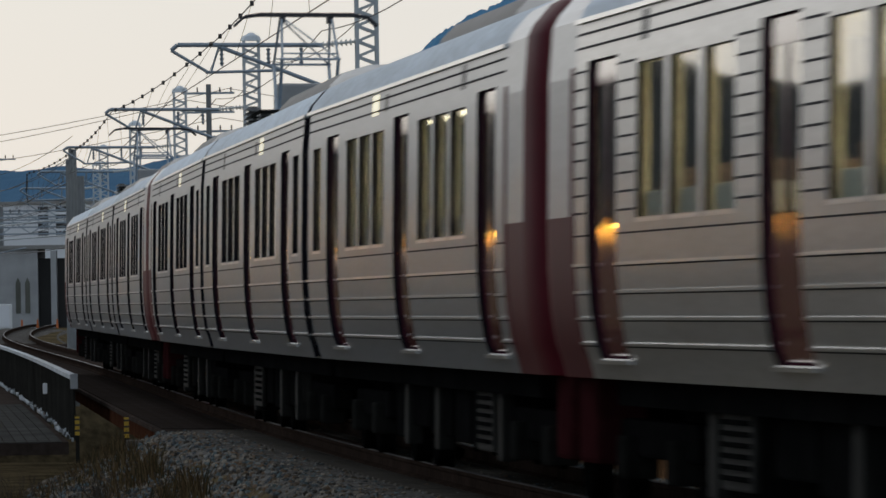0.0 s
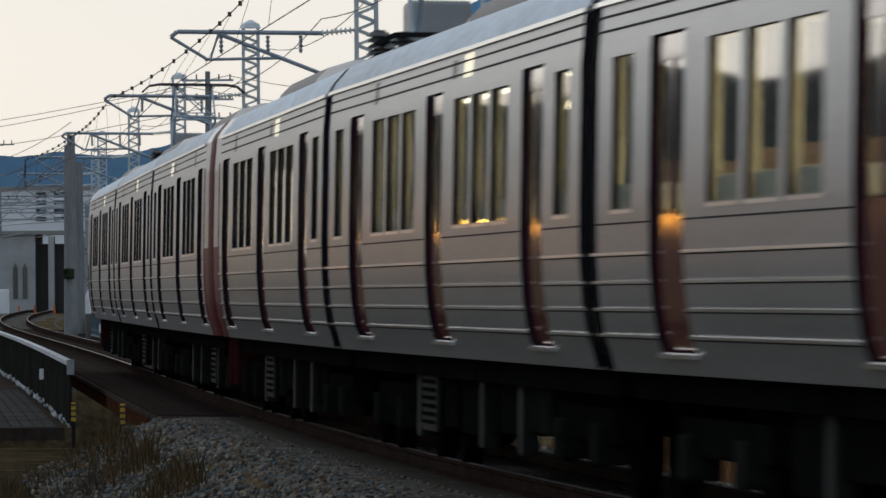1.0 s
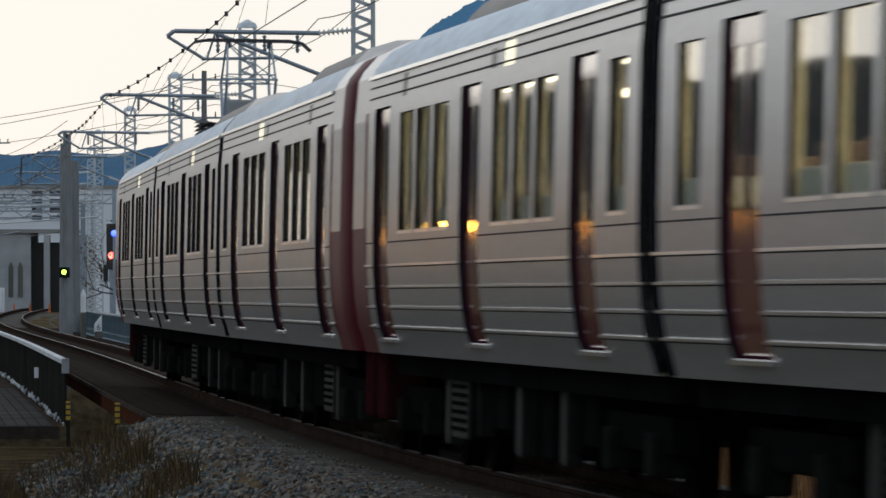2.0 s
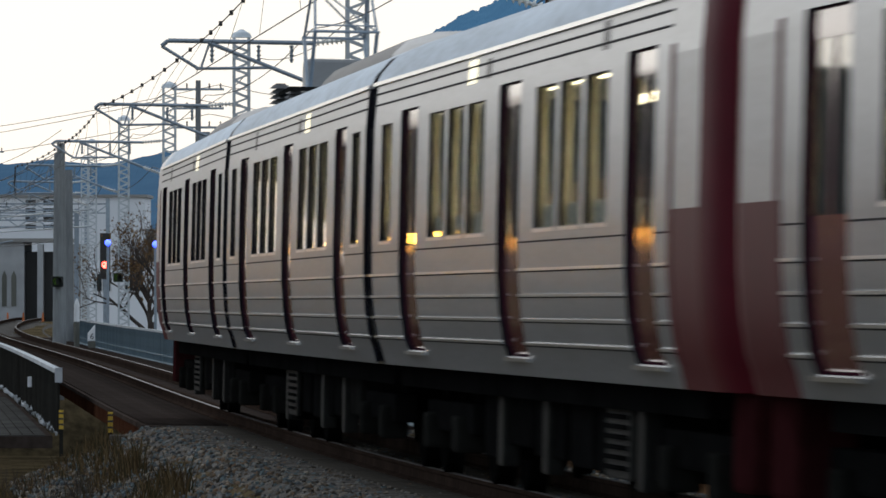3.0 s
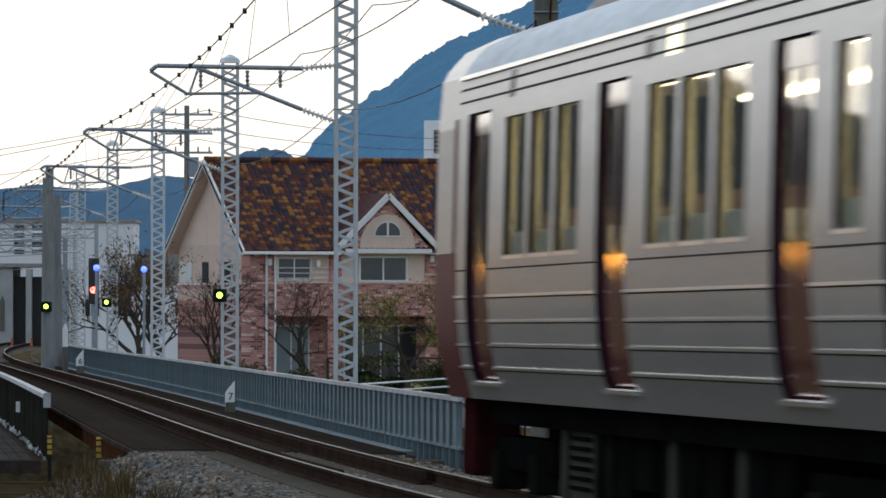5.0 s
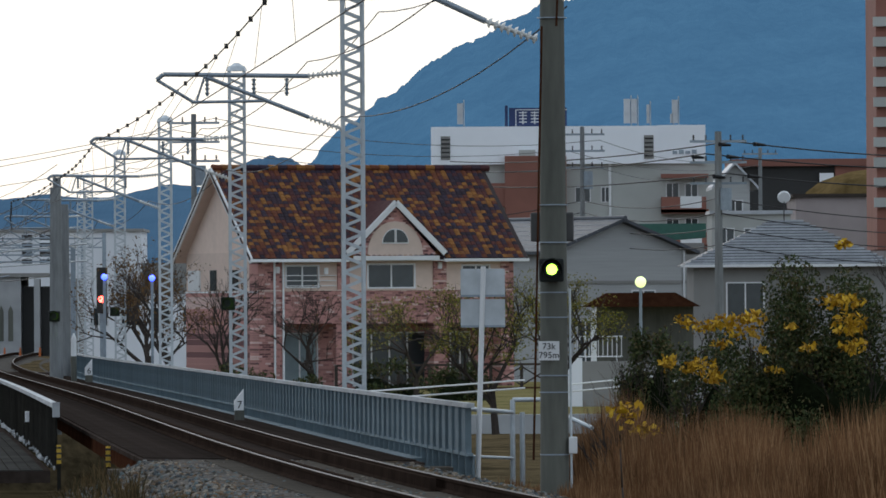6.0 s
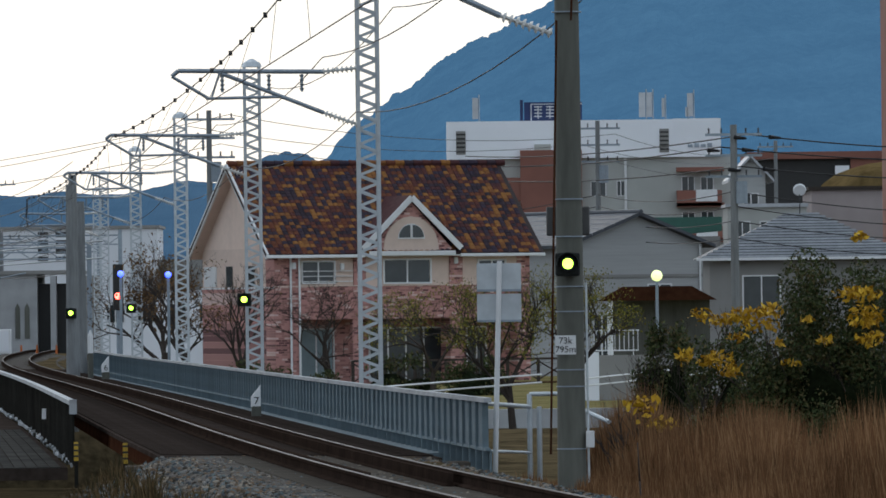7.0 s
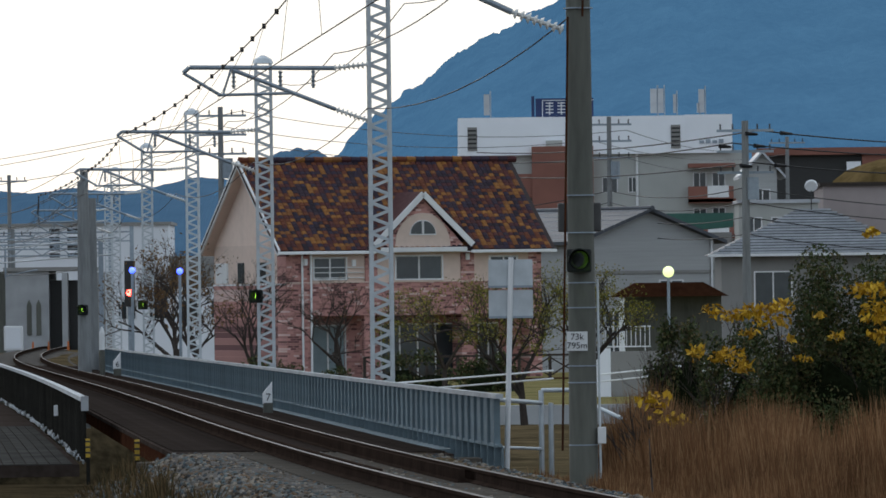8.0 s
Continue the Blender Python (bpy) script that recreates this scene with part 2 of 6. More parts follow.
def build_ground():
    ys = sorted({round(v, 1) for v in list(np.arange(-60, 20, 8)) + list(np.arange(20, 96, 1.5)) + [96.2, 97.2, 98] + list(np.arange(100, 290, 4)) + list(np.arange(290, 500, 15)) + [-4000, -1500, -600, -250, -120, 600, 800, 1200, 1800, 2600, 3600, 4700]})
    us = sorted({round(v, 2) for v in list(np.arange(-14, 16, 0.6)) + list(np.arange(-60, 60, 6)) + [-4500, -2000, -900, -400, -200, -100, 100, 200, 400, 900, 2000, 4500]})
    v, f = [], []
    for y in ys:
        cx = line(float(np.interp(min(max(y, -200), 850), _y, _ss))).x if y > -200 else line(-200).x
        for u in us:
            v.append((cx + u, y, ground_z(cx + u, y)))
    n = len(us)
    for a in range(len(ys) - 1):
        for b in range(n - 1):
            f.append((a * n + b, a * n + b + 1, (a + 1) * n + b + 1, (a + 1) * n + b))
    tagged(mesh_object("ground", raw(v, f), EARTH), "dry grassy earth beside and beyond the railway", "ground", kind="structure")


build_ground()

# ---- the track ----
S_TRACK = [float(v) for v in np.arange(-60, 420, 3.0)]
track = thing("track", "single narrow-gauge railway track with worn steel rails on a curve", "railway track", kind="structure")
for side in (-1, 1):
    o = side * 0.5665
    part("rail", swept([(o - 0.065, -0.153), (o + 0.065, -0.153), (o + 0.065, -0.14), (o + 0.012, -0.12), (o + 0.012, -0.045), (o + 0.033, -0.035), (o + 0.033, -0.004), (o - 0.033, -0.004), (o - 0.033, -0.035), (o - 0.012, -0.045), (o - 0.012, -0.12), (o - 0.065, -0.14)], S_TRACK), RAIL, track)
    part("rail_head", swept([(o - 0.028, -0.006), (o + 0.028, -0.006), (o + 0.022, 0.0), (o - 0.022, 0.0)], S_TRACK), RAIL_TOP, track, "bright polished rail head")
    g = side * 0.42
    sg = [float(v) for v in np.arange(76, 280, 3.0)]
    part("guard_rail", swept([(g - 0.05, -0.15), (g + 0.05, -0.15), (g + 0.03, -0.12), (g + 0.03, -0.01), (g - 0.03, -0.01), (g - 0.03, -0.12)], sg), RAIL, track, "rusty guard rail inside the running rail")

ballast = mesh_object("ballast", swept([(-3.4, -0.95), (-1.75, -0.2), (-1.2, -0.17), (1.2, -0.17), (1.75, -0.2), (3.6, -0.95)], [float(v) for v in np.arange(-60, 97, 3.0)], closed=False), BALLAST)
tagged(ballast, "bed of brown and grey crushed ballast stones", "ballast", kind="structure")
ballast_far = mesh_object("ballast", swept([(-3.4, -0.95), (-1.75, -0.2), (1.75, -0.2), (3.6, -0.95)], [float(v) for v in np.arange(284, 420, 4.0)], closed=False), BALLAST)
tagged(ballast_far, "bed of grey crushed ballast stones beyond the bridge", "ballast", kind="structure")

# ---- the bridge ----
S_BRIDGE = [float(v) for v in np.arange(96, 284.1, 4.0)]
bridge = thing("bridge", "long railway bridge of rusty steel girders with weathered deck planks", "railway bridge", kind="structure")
part("girder", swept([(-1.72, -0.46), (-1.64, -0.46), (-1.64, -0.245), (-1.72, -0.245)], S_BRIDGE), RUST, bridge, "rusty brown plate girder")
part("girder", swept([(1.75, -1.15), (1.85, -1.15), (1.85, -0.22), (1.75, -0.22)], S_BRIDGE), RUST, bridge)
part("deck", swept([(-1.75, -0.24), (1.9, -0.24), (1.9, -0.18), (-1.75, -0.18)], S_BRIDGE), DECK, bridge, "weathered brown bridge deck")
part("abutment", B(-0.4, 0.4, -2.2, 2.2, -3.0, -0.26), SLEEPER, bridge, "grey concrete bridge abutment").matrix_basis = along(95.6)


# ---- train ----
HALF = 9.74
PROFILE = [(1.34, 0.92), (1.375, 1.05), (1.41, 1.14), (1.445, 1.35), (1.465, 1.6), (1.472, 1.95), (1.466, 2.84), (1.458, 2.95), (1.44, 3.2)]
ROOF = [(1.44, 3.2), (1.40, 3.28), (1.28, 3.42), (1.05, 3.53), (0.6, 3.62), (0.0, 3.65)]


def side_y(z):
    return float(np.interp(z, [p[1] for p in PROFILE], [p[0] for p in PROFILE]))


DOORS = [(c - 0.65, c + 0.65, 1.05, 2.92) for c in (-6.78, 0.0, 6.78)]
GROUPS = [(c + k * 1.32 - 0.56, c + k * 1.32 + 0.56, 1.91, 2.84) for c in (-3.39, 3.39) for k in (-1, 0, 1)]
END_WINDOWS = [(-8.95, -8.1, 1.91, 2.84), (8.1, 8.95, 1.91, 2.84)]


def skin(openings, x0, x1, inset=0.0, jamb=0.08):
    """One curved car side with real openings and their jambs; y to the outside."""
    xs = sorted({x0, x1, *[o[0] for o in openings], *[o[1] for o in openings]})
    zs = sorted({*[p[1] for p in PROFILE], *[o[2] for o in openings], *[o[3] for o in openings]})
    v, f, index = [], [], {}

    def at(x, z, d=0.0):
        k = (round(x, 3), round(z, 3), round(d, 3))
        if k not in index:
            index[k] = len(v)
            v.append((x, side_y(z) - inset - d, z))
        return index[k]
    for i in range(len(xs) - 1):
        for j in range(len(zs) - 1):
            cx, cz = (xs[i] + xs[i + 1]) / 2, (zs[j] + zs[j + 1]) / 2
            if any(o[0] < cx < o[1] and o[2] < cz < o[3] for o in openings):
                continue
            f.append((at(xs[i], zs[j]), at(xs[i + 1], zs[j]), at(xs[i + 1], zs[j + 1]), at(xs[i], zs[j + 1])))
    skin_faces = len(f)
    for a, b, c, d in openings:
        zz = [z for z in zs if c <= z <= d]
        for p, q in zip(zz, zz[1:]):
            f.append((at(a, p), at(a, q), at(a, q, jamb), at(a, p, jamb)))
            f.append((at(b, p), at(b, q), at(b, q, jamb), at(b, p, jamb)))
        f.append((at(a, c), at(b, c), at(b, c, jamb), at(a, c, jamb)))
        f.append((at(a, d), at(b, d), at(b, d, jamb), at(a, d, jamb)))
    return raw(v, f, [0] * skin_faces + [1] * (len(f) - skin_faces))


def sheet(x0, x1, z0, z1, inset, thick=0.02):
    """A curved panel that follows the car side."""
    zs = sorted({z0, z1, *[p[1] for p in PROFILE if z0 < p[1] < z1]})
    poly = [(side_y(z) - inset, z) for z in zs] + [(side_y(z) - inset - thick, z) for z in reversed(zs)]
    return prism(poly, "x", x0, x1)


def flip(bm, on):
    """The same on the other side of the car."""
    if on < 0:
        bmesh.ops.scale(bm, verts=bm.verts[:], vec=(1, -1, 1))
    return bm


def hull(bm, sections):
    n = len(sections[0])
    v = [p for s in sections for p in s]
    f = [(k * n + i, k * n + i + 1, (k + 1) * n + i + 1, (k + 1) * n + i) for k in range(len(sections) - 1) for i in range(n - 1)]
    return raw(v, f)


def build_car(cab, pantograph, sample, fluted=False):
    """One 20 m car; a cab car has its cab at +x."""
    kind = "silver steel railway car with dark red doors" + (" and red cab" if cab else "")
    kind = "silver steel railway car with red cab and raised roof pantograph" if pantograph else kind
    kind = "fluted bare steel railway car with dark red doors and cab" if fluted else kind
    steel = STEEL_BARE if fluted else STEEL
    car = thing("train_car", kind, "train car", group="cars of the train")
    x0, x1 = -HALF, (HALF - 1.75 if cab else HALF)
    windows = GROUPS + (END_WINDOWS[:1] if cab else END_WINDOWS)
    for s in (1, -1):
        # Jambs of the openings take the second, flat black material.
        part("side_panel", flip(skin(DOORS + windows, x0, x1, 0.0, 0.036), s), (steel, FLAT_BLACK), car, "ribbed brushed steel car side", True)
        part("lining", flip(skin(DOORS + windows, x0, x1, 0.036, 0.05), s), (CREAM, CREAM), car, "cream interior lining")
        for a, b in [(x0, -7.45), (-6.1, -0.68), (0.68, 6.1), (7.45, x1)]:
            for z in (1.14, 1.30, 1.465, 1.637):
                part("rib", flip(sheet(a, b, z - 0.009, z + 0.009, -0.016, 0.025), s), RIB, car)
                # The rib's shadow, drawn as a thin dark strip below it.
                part("rib_shadow_gap", flip(sheet(a, b, z - 0.019, z - 0.0095, -0.004, 0.02), s), GROOVE_AND_SHADOW, car)
        part("belt_line", flip(sheet(x0, -7.45, 1.815, 1.827, -0.004, 0.02), s), GROOVE_AND_SHADOW, car)
        part("belt_line", flip(sheet(-6.1, -0.68, 1.815, 1.827, -0.004, 0.02), s), GROOVE_AND_SHADOW, car)
        part("belt_line", flip(sheet(0.68, 6.1, 1.815, 1.827, -0.004, 0.02), s), GROOVE_AND_SHADOW, car)
        part("belt_line", flip(sheet(7.45, x1, 1.815, 1.827, -0.004, 0.02), s), GROOVE_AND_SHADOW, car)
        for a in ((x0,) if cab else (x0, x1 - 0.16)):
            part("end_trim", flip(sheet(a, a + 0.16, 0.93, 3.19, -0.004, 0.02), s), FLAT_BLACK, car, "black rubber end trim")
        for z in (3.01, 3.10):
            part("rib", flip(sheet(x0, x1, z - 0.007, z + 0.007, -0.006, 0.02), s), GROOVE_AND_SHADOW, car)
        if fluted:
            for a, b in [(x0, -7.5), (-6.06, -5.32), (-1.46, -0.72), (0.72, 1.46), (5.32, 6.06), (7.5, x1)]:
                for k in range(9):
                    part("groove", flip(sheet(a, b, 1.955 + k * 0.112, 1.97 + k * 0.112, -0.004, 0.02), s), GROOVE_AND_SHADOW, car, "dark pressed groove" if k == 0 else "")
        part("gutter", flip(sheet(x0, x1, 3.17, 3.2, -0.025, 0.05), s), RIB, car)
        for a, b, c, d in DOORS:
            door = part("door", flip(skin([(a + 0.16, a + 0.58, 1.86, 2.76), (b - 0.58, b - 0.16, 1.86, 2.76)], a, b, 0.034, 0.03), s), (DOOR_RED, FLAT_BLACK), car, "dark red double sliding door", True)
            for p in (a + 0.16, b - 0.58):
                pane = part("door_window", flip(sheet(p, p + 0.42, 1.86, 2.76, 0.04, 0.006), s), CAR_GLASS, door)
            part("door_step", flip(sheet(a - 0.03, b + 0.03, 1.015, 1.04, -0.035, 0.08), s), RIB, car, "bright metal door step")
        for a, b, c, d in windows:
            part("window", flip(sheet(a, b, c, d, 0.03, 0.006), s), CAR_GLASS, car, "tinted car window")
            part("window_sill", flip(sheet(a, b, c - 0.03, c - 0.008, -0.006, 0.02), s), RIB, car)
    part("roof", hull(None, [[(x, y, z) for y, z in ROOF] + [(x, -y, z) for y, z in reversed(ROOF[:-1])] for x in (x0, x1)]), STEEL_ROOF, car, "pale curved steel roof", True)
    part("floor", B(x0, x1, -1.33, 1.33, 0.95, 1.08), UNDER, car)
    part("ceiling_panel", B(x0 + 0.1, x1 - 0.1, -1.36, 1.36, 3.1, 3.14), CREAM, car)
    for y in (0.55, -0.55):
        part("ceiling_lamp", B(x0 + 0.6, x1 - 0.6, y - 0.09, y + 0.09, 3.06, 3.095), CAR_LAMP, car, "glowing interior strip lamp")
    for x in (x0 + 0.02, x1 - 0.06):
        part("end_wall", prism([(y, z) for y, z in ((-1.33, 0.94), (1.33, 0.94), (1.455, 1.6), (1.462, 2.2), (1.435, 3.19), (1.2, 3.42), (-1.2, 3.42), (-1.435, 3.19), (-1.462, 2.2), (-1.455, 1.6))], "x", x, x + 0.04), FLAT_BLACK, car, "dark car end wall")
    # seats: one bench beside each window, in pairs
    bench = None
    for a, b, c, d in windows:
        for s in (1, -1):
            x = (a + b) / 2
            m = Matrix.Translation((x, s * 0.945, 1.08))
            if bench is None:
                bench = part("seat", box(box(bmesh.new(), -0.25, 0.25, -0.42, 0.42, 0.2, 0.42, 0.04), 0.2, 0.32, -0.42, 0.42, 0.3, 1.12, 0.04), SEAT, car, "brown reversible seat")
                bench.matrix_basis = m
                cover = part("seat_cover", B(-0.5, 0.5, -0.475, 0.475, 0.82, 0.985, 0.02), SEAT_COVER, bench, "white headrest cover")
            else:
                o = share(bench, car, m)
                share(cover, o, Matrix())
    # roof unit
    ac = [(-1.05, 3.42), (-1.0, 3.58), (-0.88, 3.70), (-0.62, 3.78), (0.0, 3.81), (0.62, 3.78), (0.88, 3.70), (1.0, 3.58), (1.05, 3.42)]
    na = len(ac)
    near, end, run = (-1.5, 4.5, 1.6) if cab else (-6.4, 2.0, 2.2)
    part("roof_unit", prism(ac, "x", near, end), AC_GREY, car, "dark grey roof air conditioner", True)
    for e, out in ((end, end + run), (near, near - run)):
        slope = raw([(e, y, z) for y, z in ac] + [(out, y * 0.9, 3.42 + (z - 3.42) * 0.2) for y, z in ac], [(i, i + 1, i + na + 1, i + na) for i in range(na - 1)] + [tuple(range(na, 2 * na)), tuple(range(na - 1, -1, -1))])
        part("roof_unit_end", slope, AC_SIDE, car, "pale sloping end of the roof unit", True)
    # lit car sign and a small grille on each side
    for s in (1, -1):
        part("car_sign", flip(sheet(-2.7, -2.2, 2.98, 3.15, -0.004, 0.02), s), SIGN_LAMP, car, "lit pale yellow destination sign")
        part("grille", flip(sheet(-1.55, -1.3, 2.99, 3.13, -0.003, 0.02), s), BLACK, car)
        part("grille", flip(sheet(4.9, 5.15, 2.97, 3.15, -0.003, 0.02), s), AC_GREY, car)
    # underfloor
    part("underframe", B(x0 + 0.1, x1 - 0.1, -1.2, 1.2, 0.75, 0.95), UNDER, car)
    rnd = random.Random(sample)
    for s in (1, -1):
        x = -4.6
        while x < 4.4:
            w = rnd.uniform(0.6, 1.7)
            h = rnd.uniform(0.25, 0.42)
            part("equipment_box", B(x, x + w, min(s * 0.5, s * 1.08), max(s * 0.5, s * 1.08), h, 0.82, 0.02), UNDER_BOX if rnd.random() < 0.3 else UNDER, car, "underfloor equipment case")
            x += w + rnd.uniform(0.1, 0.5)
        case = part("louvred_case", B(2.9, 4.1, min(s * 1.09, s * 1.14), max(s * 1.09, s * 1.14), 0.3, 0.78, 0.02), UNDER_PALE, car, "grey louvred equipment case")
        for k in range(6):
            part("louvre", B(3.0, 4.0, min(s * 1.14, s * 1.155), max(s * 1.14, s * 1.155), 0.36 + k * 0.065, 0.39 + k * 0.065), UNDER, case)
        for a in (4.35, -3.3, -0.6):
            part("air_tank_bracket", B(a, a + 0.3, min(s * 1.0, s * 1.13), max(s * 1.0, s * 1.13), 0.24, 0.8, 0.02), UNDER_PALE, car)
    for bx in (-6.9, 6.9):
        bogie = part("bogie", B(bx - 0.3, bx + 0.3, -0.9, 0.9, 0.5, 0.8, 0.03), UNDER, car, "sooty steel bogie frame")
        for s in (1, -1):
            part("side_frame", B(bx - 1.6, bx + 1.6, min(s * 0.9, s * 1.1), max(s * 0.9, s * 1.1), 0.42, 0.66, 0.03), UNDER, bogie)
        for wx in (bx - 1.05, bx + 1.05):
            for s in (1, -1):
                part("wheel", tube(T((wx, s * 0.5, 0.41), (wx, s * 0.63, 0.41), 0.41, n=20), (wx, s * 0.48, 0.41), (wx, s * 0.52, 0.41), 0.44, n=20), UNDER, bogie)
            for s in (1, -1):
                part("axle_box", B(wx - 0.18, wx + 0.18, min(s * 0.95, s * 1.18), max(s * 0.95, s * 1.18), 0.28, 0.56, 0.03), UNDER_BOX, bogie)
    # gangway bellows at plain ends
    for e in ((-1,) if cab else (-1, 1)):
        part("gangway", B(min(e * HALF, e * 10.0), max(e * HALF, e * 10.0), -0.6, 0.6, 1.0, 3.05), FLAT_BLACK, car, "black rubber gangway bellows")
    if cab:
        build_cab(car, x1)
    if pantograph:
        build_pantograph(car)
    return car


def build_cab(car, x1):
    """The red, slightly raked cab end."""
    sec = []
    full = [(y, z) for y, z in PROFILE] + ROOF[1:]
    for dx, k, top in ((0.0, 1.0, 0.0), (1.28, 0.998, 0.0), (1.48, 0.985, 0.0), (1.66, 0.95, -0.06), (1.77, 0.88, -0.16)):
        sec.append([(x1 + dx, y * k, min(z, 3.65 + top)) for y, z in full] + [(x1 + dx, -y * k, min(z, 3.65 + top)) for y, z in reversed(full[:-1])])
    shell = sec[:2]
    cut = next(i for i, q in enumerate(full) if q[1] > 2.5)
    part("cab_shell", hull(None, [q[cut - 1:-cut + 1] for q in shell]), STEEL, car, "steel cab roof and upper side")
    part("cab_side", hull(None, [q[:cut] for q in shell]), RED, car, "red lower cab side", True)
    part("cab_side", hull(None, [q[-cut:] for q in shell]), RED, car, "red lower cab side", True)
    part("cab_front", hull(None, sec[1:]), RED, car, "glossy red cab front", True)
    f = sec[-1]
    part("cab_face", raw(f, [tuple(range(len(f)))]), RED, car)
    for s in (1, -1):
        part("cab_door", flip(sheet(x1 + 0.05, x1 + 0.22, 1.05, 2.9, -0.004, 0.02), s), RED, car, "narrow dark red cab door")
    part("windscreen", B(x1 + 1.765, x1 + 1.785, -1.1, 1.1, 1.95, 2.85, 0.005), CAR_GLASS, car, "dark cab windscreen")
    for y in (-0.95, 0.95):
        part("tail_light", T((x1 + 1.71, y, 1.55), (x1 + 1.79, y, 1.55), 0.09, n=12), RED_LAMP, car, "glowing red tail light")
    part("coupler", B(x1 + 1.6, x1 + 1.95, -0.15, 0.15, 0.72, 0.95, 0.03), UNDER, car)
    for s in (1, -1):
        part("skirt", B(x1 + 0.95, x1 + 1.7, min(s * 0.85, s * 1.2), max(s * 0.85, s * 1.2), 0.35, 0.93, 0.04), SKIRT_RED, car, "dark red snow plough skirt")


def build_pantograph(car):
    cx, bx = -5.9, -4.3
    frame_bm = bmesh.new()
    for y in (-0.6, 0.6):
        bar(frame_bm, (cx - 1.2, y, 3.84), (cx + 1.2, y, 3.84), 0.06, 0.05)
    for x in (cx - 1.2, cx + 1.2):
        bar(frame_bm, (x, -0.6, 3.84), (x, 0.6, 3.84), 0.06, 0.05)
    part("pantograph_base", frame_bm, UNDER_BOX, car)
    for x in (cx - 1.1, cx + 1.1):
        for y in (-0.55, 0.55):
            bm = bmesh.new()
            tube(bm, (x, y, 3.5), (x, y, 3.85), 0.05, n=10)
            for i in range(6):
                tube(bm, (x, y, 3.56 + i * 0.045), (x, y, 3.59 + i * 0.045), 0.13, 0.07, 12)
            part("insulator", bm, AC_GREY, car, "dark ribbed insulator")
    # diamond arms, cross bars and the two-bar head with drooping horns
    for y in (-0.35, 0.35):
        for e in (-1, 1):
            foot, knee, crown = (cx + e * 0.25, y, 3.86), (cx + e * 1.05, y, 4.50), (cx + e * 0.2, y * 0.9, 5.05)
            part("pantograph_arm", tube(T(foot, knee, 0.022), knee, crown, 0.016), GALV_DARK, car)
    for e in (-1, 1):
        x = cx + e * 1.05
        brace = tube(T((x, -0.38, 4.50), (x, 0.38, 4.50), 0.016), (x, -0.35, 4.50), (cx + e * 0.2, 0.31, 5.05), 0.011)
        part("pantograph_brace", tube(brace, (x, 0.35, 4.57), (x, -0.35, 4.57), 0.010), GALV_DARK, car)
    for x in (cx - 0.2, cx + 0.2):
        bm = bmesh.new()
        bar(bm, (x, -0.6, 5.09), (x, 0.6, 5.09), 0.045, 0.04)
        for e in (-1, 1):
            tube(bm, (x, e * 0.6, 5.09), (x, e * 0.78, 5.06), 0.018)
            tube(bm, (x, e * 0.78, 5.06), (x, e * 0.90, 4.95), 0.016)
        part("pantograph_head", bm, WIRE, car)
    for y in (-0.3, 0.3):
        part("pantograph_spring_box", B(cx - 0.25, cx + 0.25, y - 0.03, y + 0.03, 4.99, 5.07), WIRE, car)
    part("roof_case", B(bx, bx + 0.9, -0.32, 0.28, 3.55, 4.28, 0.04), AC_SIDE, car, "grey roof equipment case")
    coil = T((bx + 0.1, -0.58, 4.0), (bx + 0.9, -0.58, 4.0), 0.2, n=18)
    for k in range(5):
        tube(coil, (bx + 0.05 + k * 0.2, -0.58, 4.0), (bx + 0.12 + k * 0.2, -0.58, 4.0), 0.26, n=18)
    part("roof_coil", coil, AC_GREY, car, "dark ringed roof coil")
    for x, y in ((bx + 1.15, 0.45), (bx + 1.15, -0.05), (bx - 0.3, 0.6)):
        bm = T((x, y, 3.5), (x, y, 3.97), 0.06, n=10)
        for i in range(7):
            tube(bm, (x, y, 3.55 + i * 0.06), (x, y, 3.595 + i * 0.06), 0.13, 0.08, 12)
        part("insulator", bm, AC_GREY, car, "dark ribbed insulator")


CAB_CAR, MID_CAR, TURNED_CAR, FLUTED_CAR = build_car(True, True, 1), build_car(False, False, 2), build_car(True, False, 4), build_car(True, False, 3, True)


def car_pose(s, turned):
    a, b = line(s - 6.9), line(s + 6.9)
    d = b - a
    yaw, pitch = math.degrees(math.atan2(d.y, d.x)), math.degrees(math.atan2(d.z, math.hypot(d.x, d.y)))
    m = Matrix.Translation((a + b) / 2) @ pose(0, 0, 0, 0, -pitch, yaw) @ pose(0, 0, 0, math.degrees(CANT))
    return m @ pose(0, 0, 0, 0, 0, 180) if turned else m


def tail_s(t):
    """Where the train's rear end is on the line at t seconds."""
    return 169.85 - 22.9 * t


# three units of three cars; the leading unit has fluted sides
train = [CAB_CAR, MID_CAR, TURNED_CAR, copy_thing(CAB_CAR, Matrix()), copy_thing(MID_CAR, Matrix()), copy_thing(TURNED_CAR, Matrix()), FLUTED_CAR, copy_thing(MID_CAR, Matrix()), copy_thing(FLUTED_CAR, Matrix())]


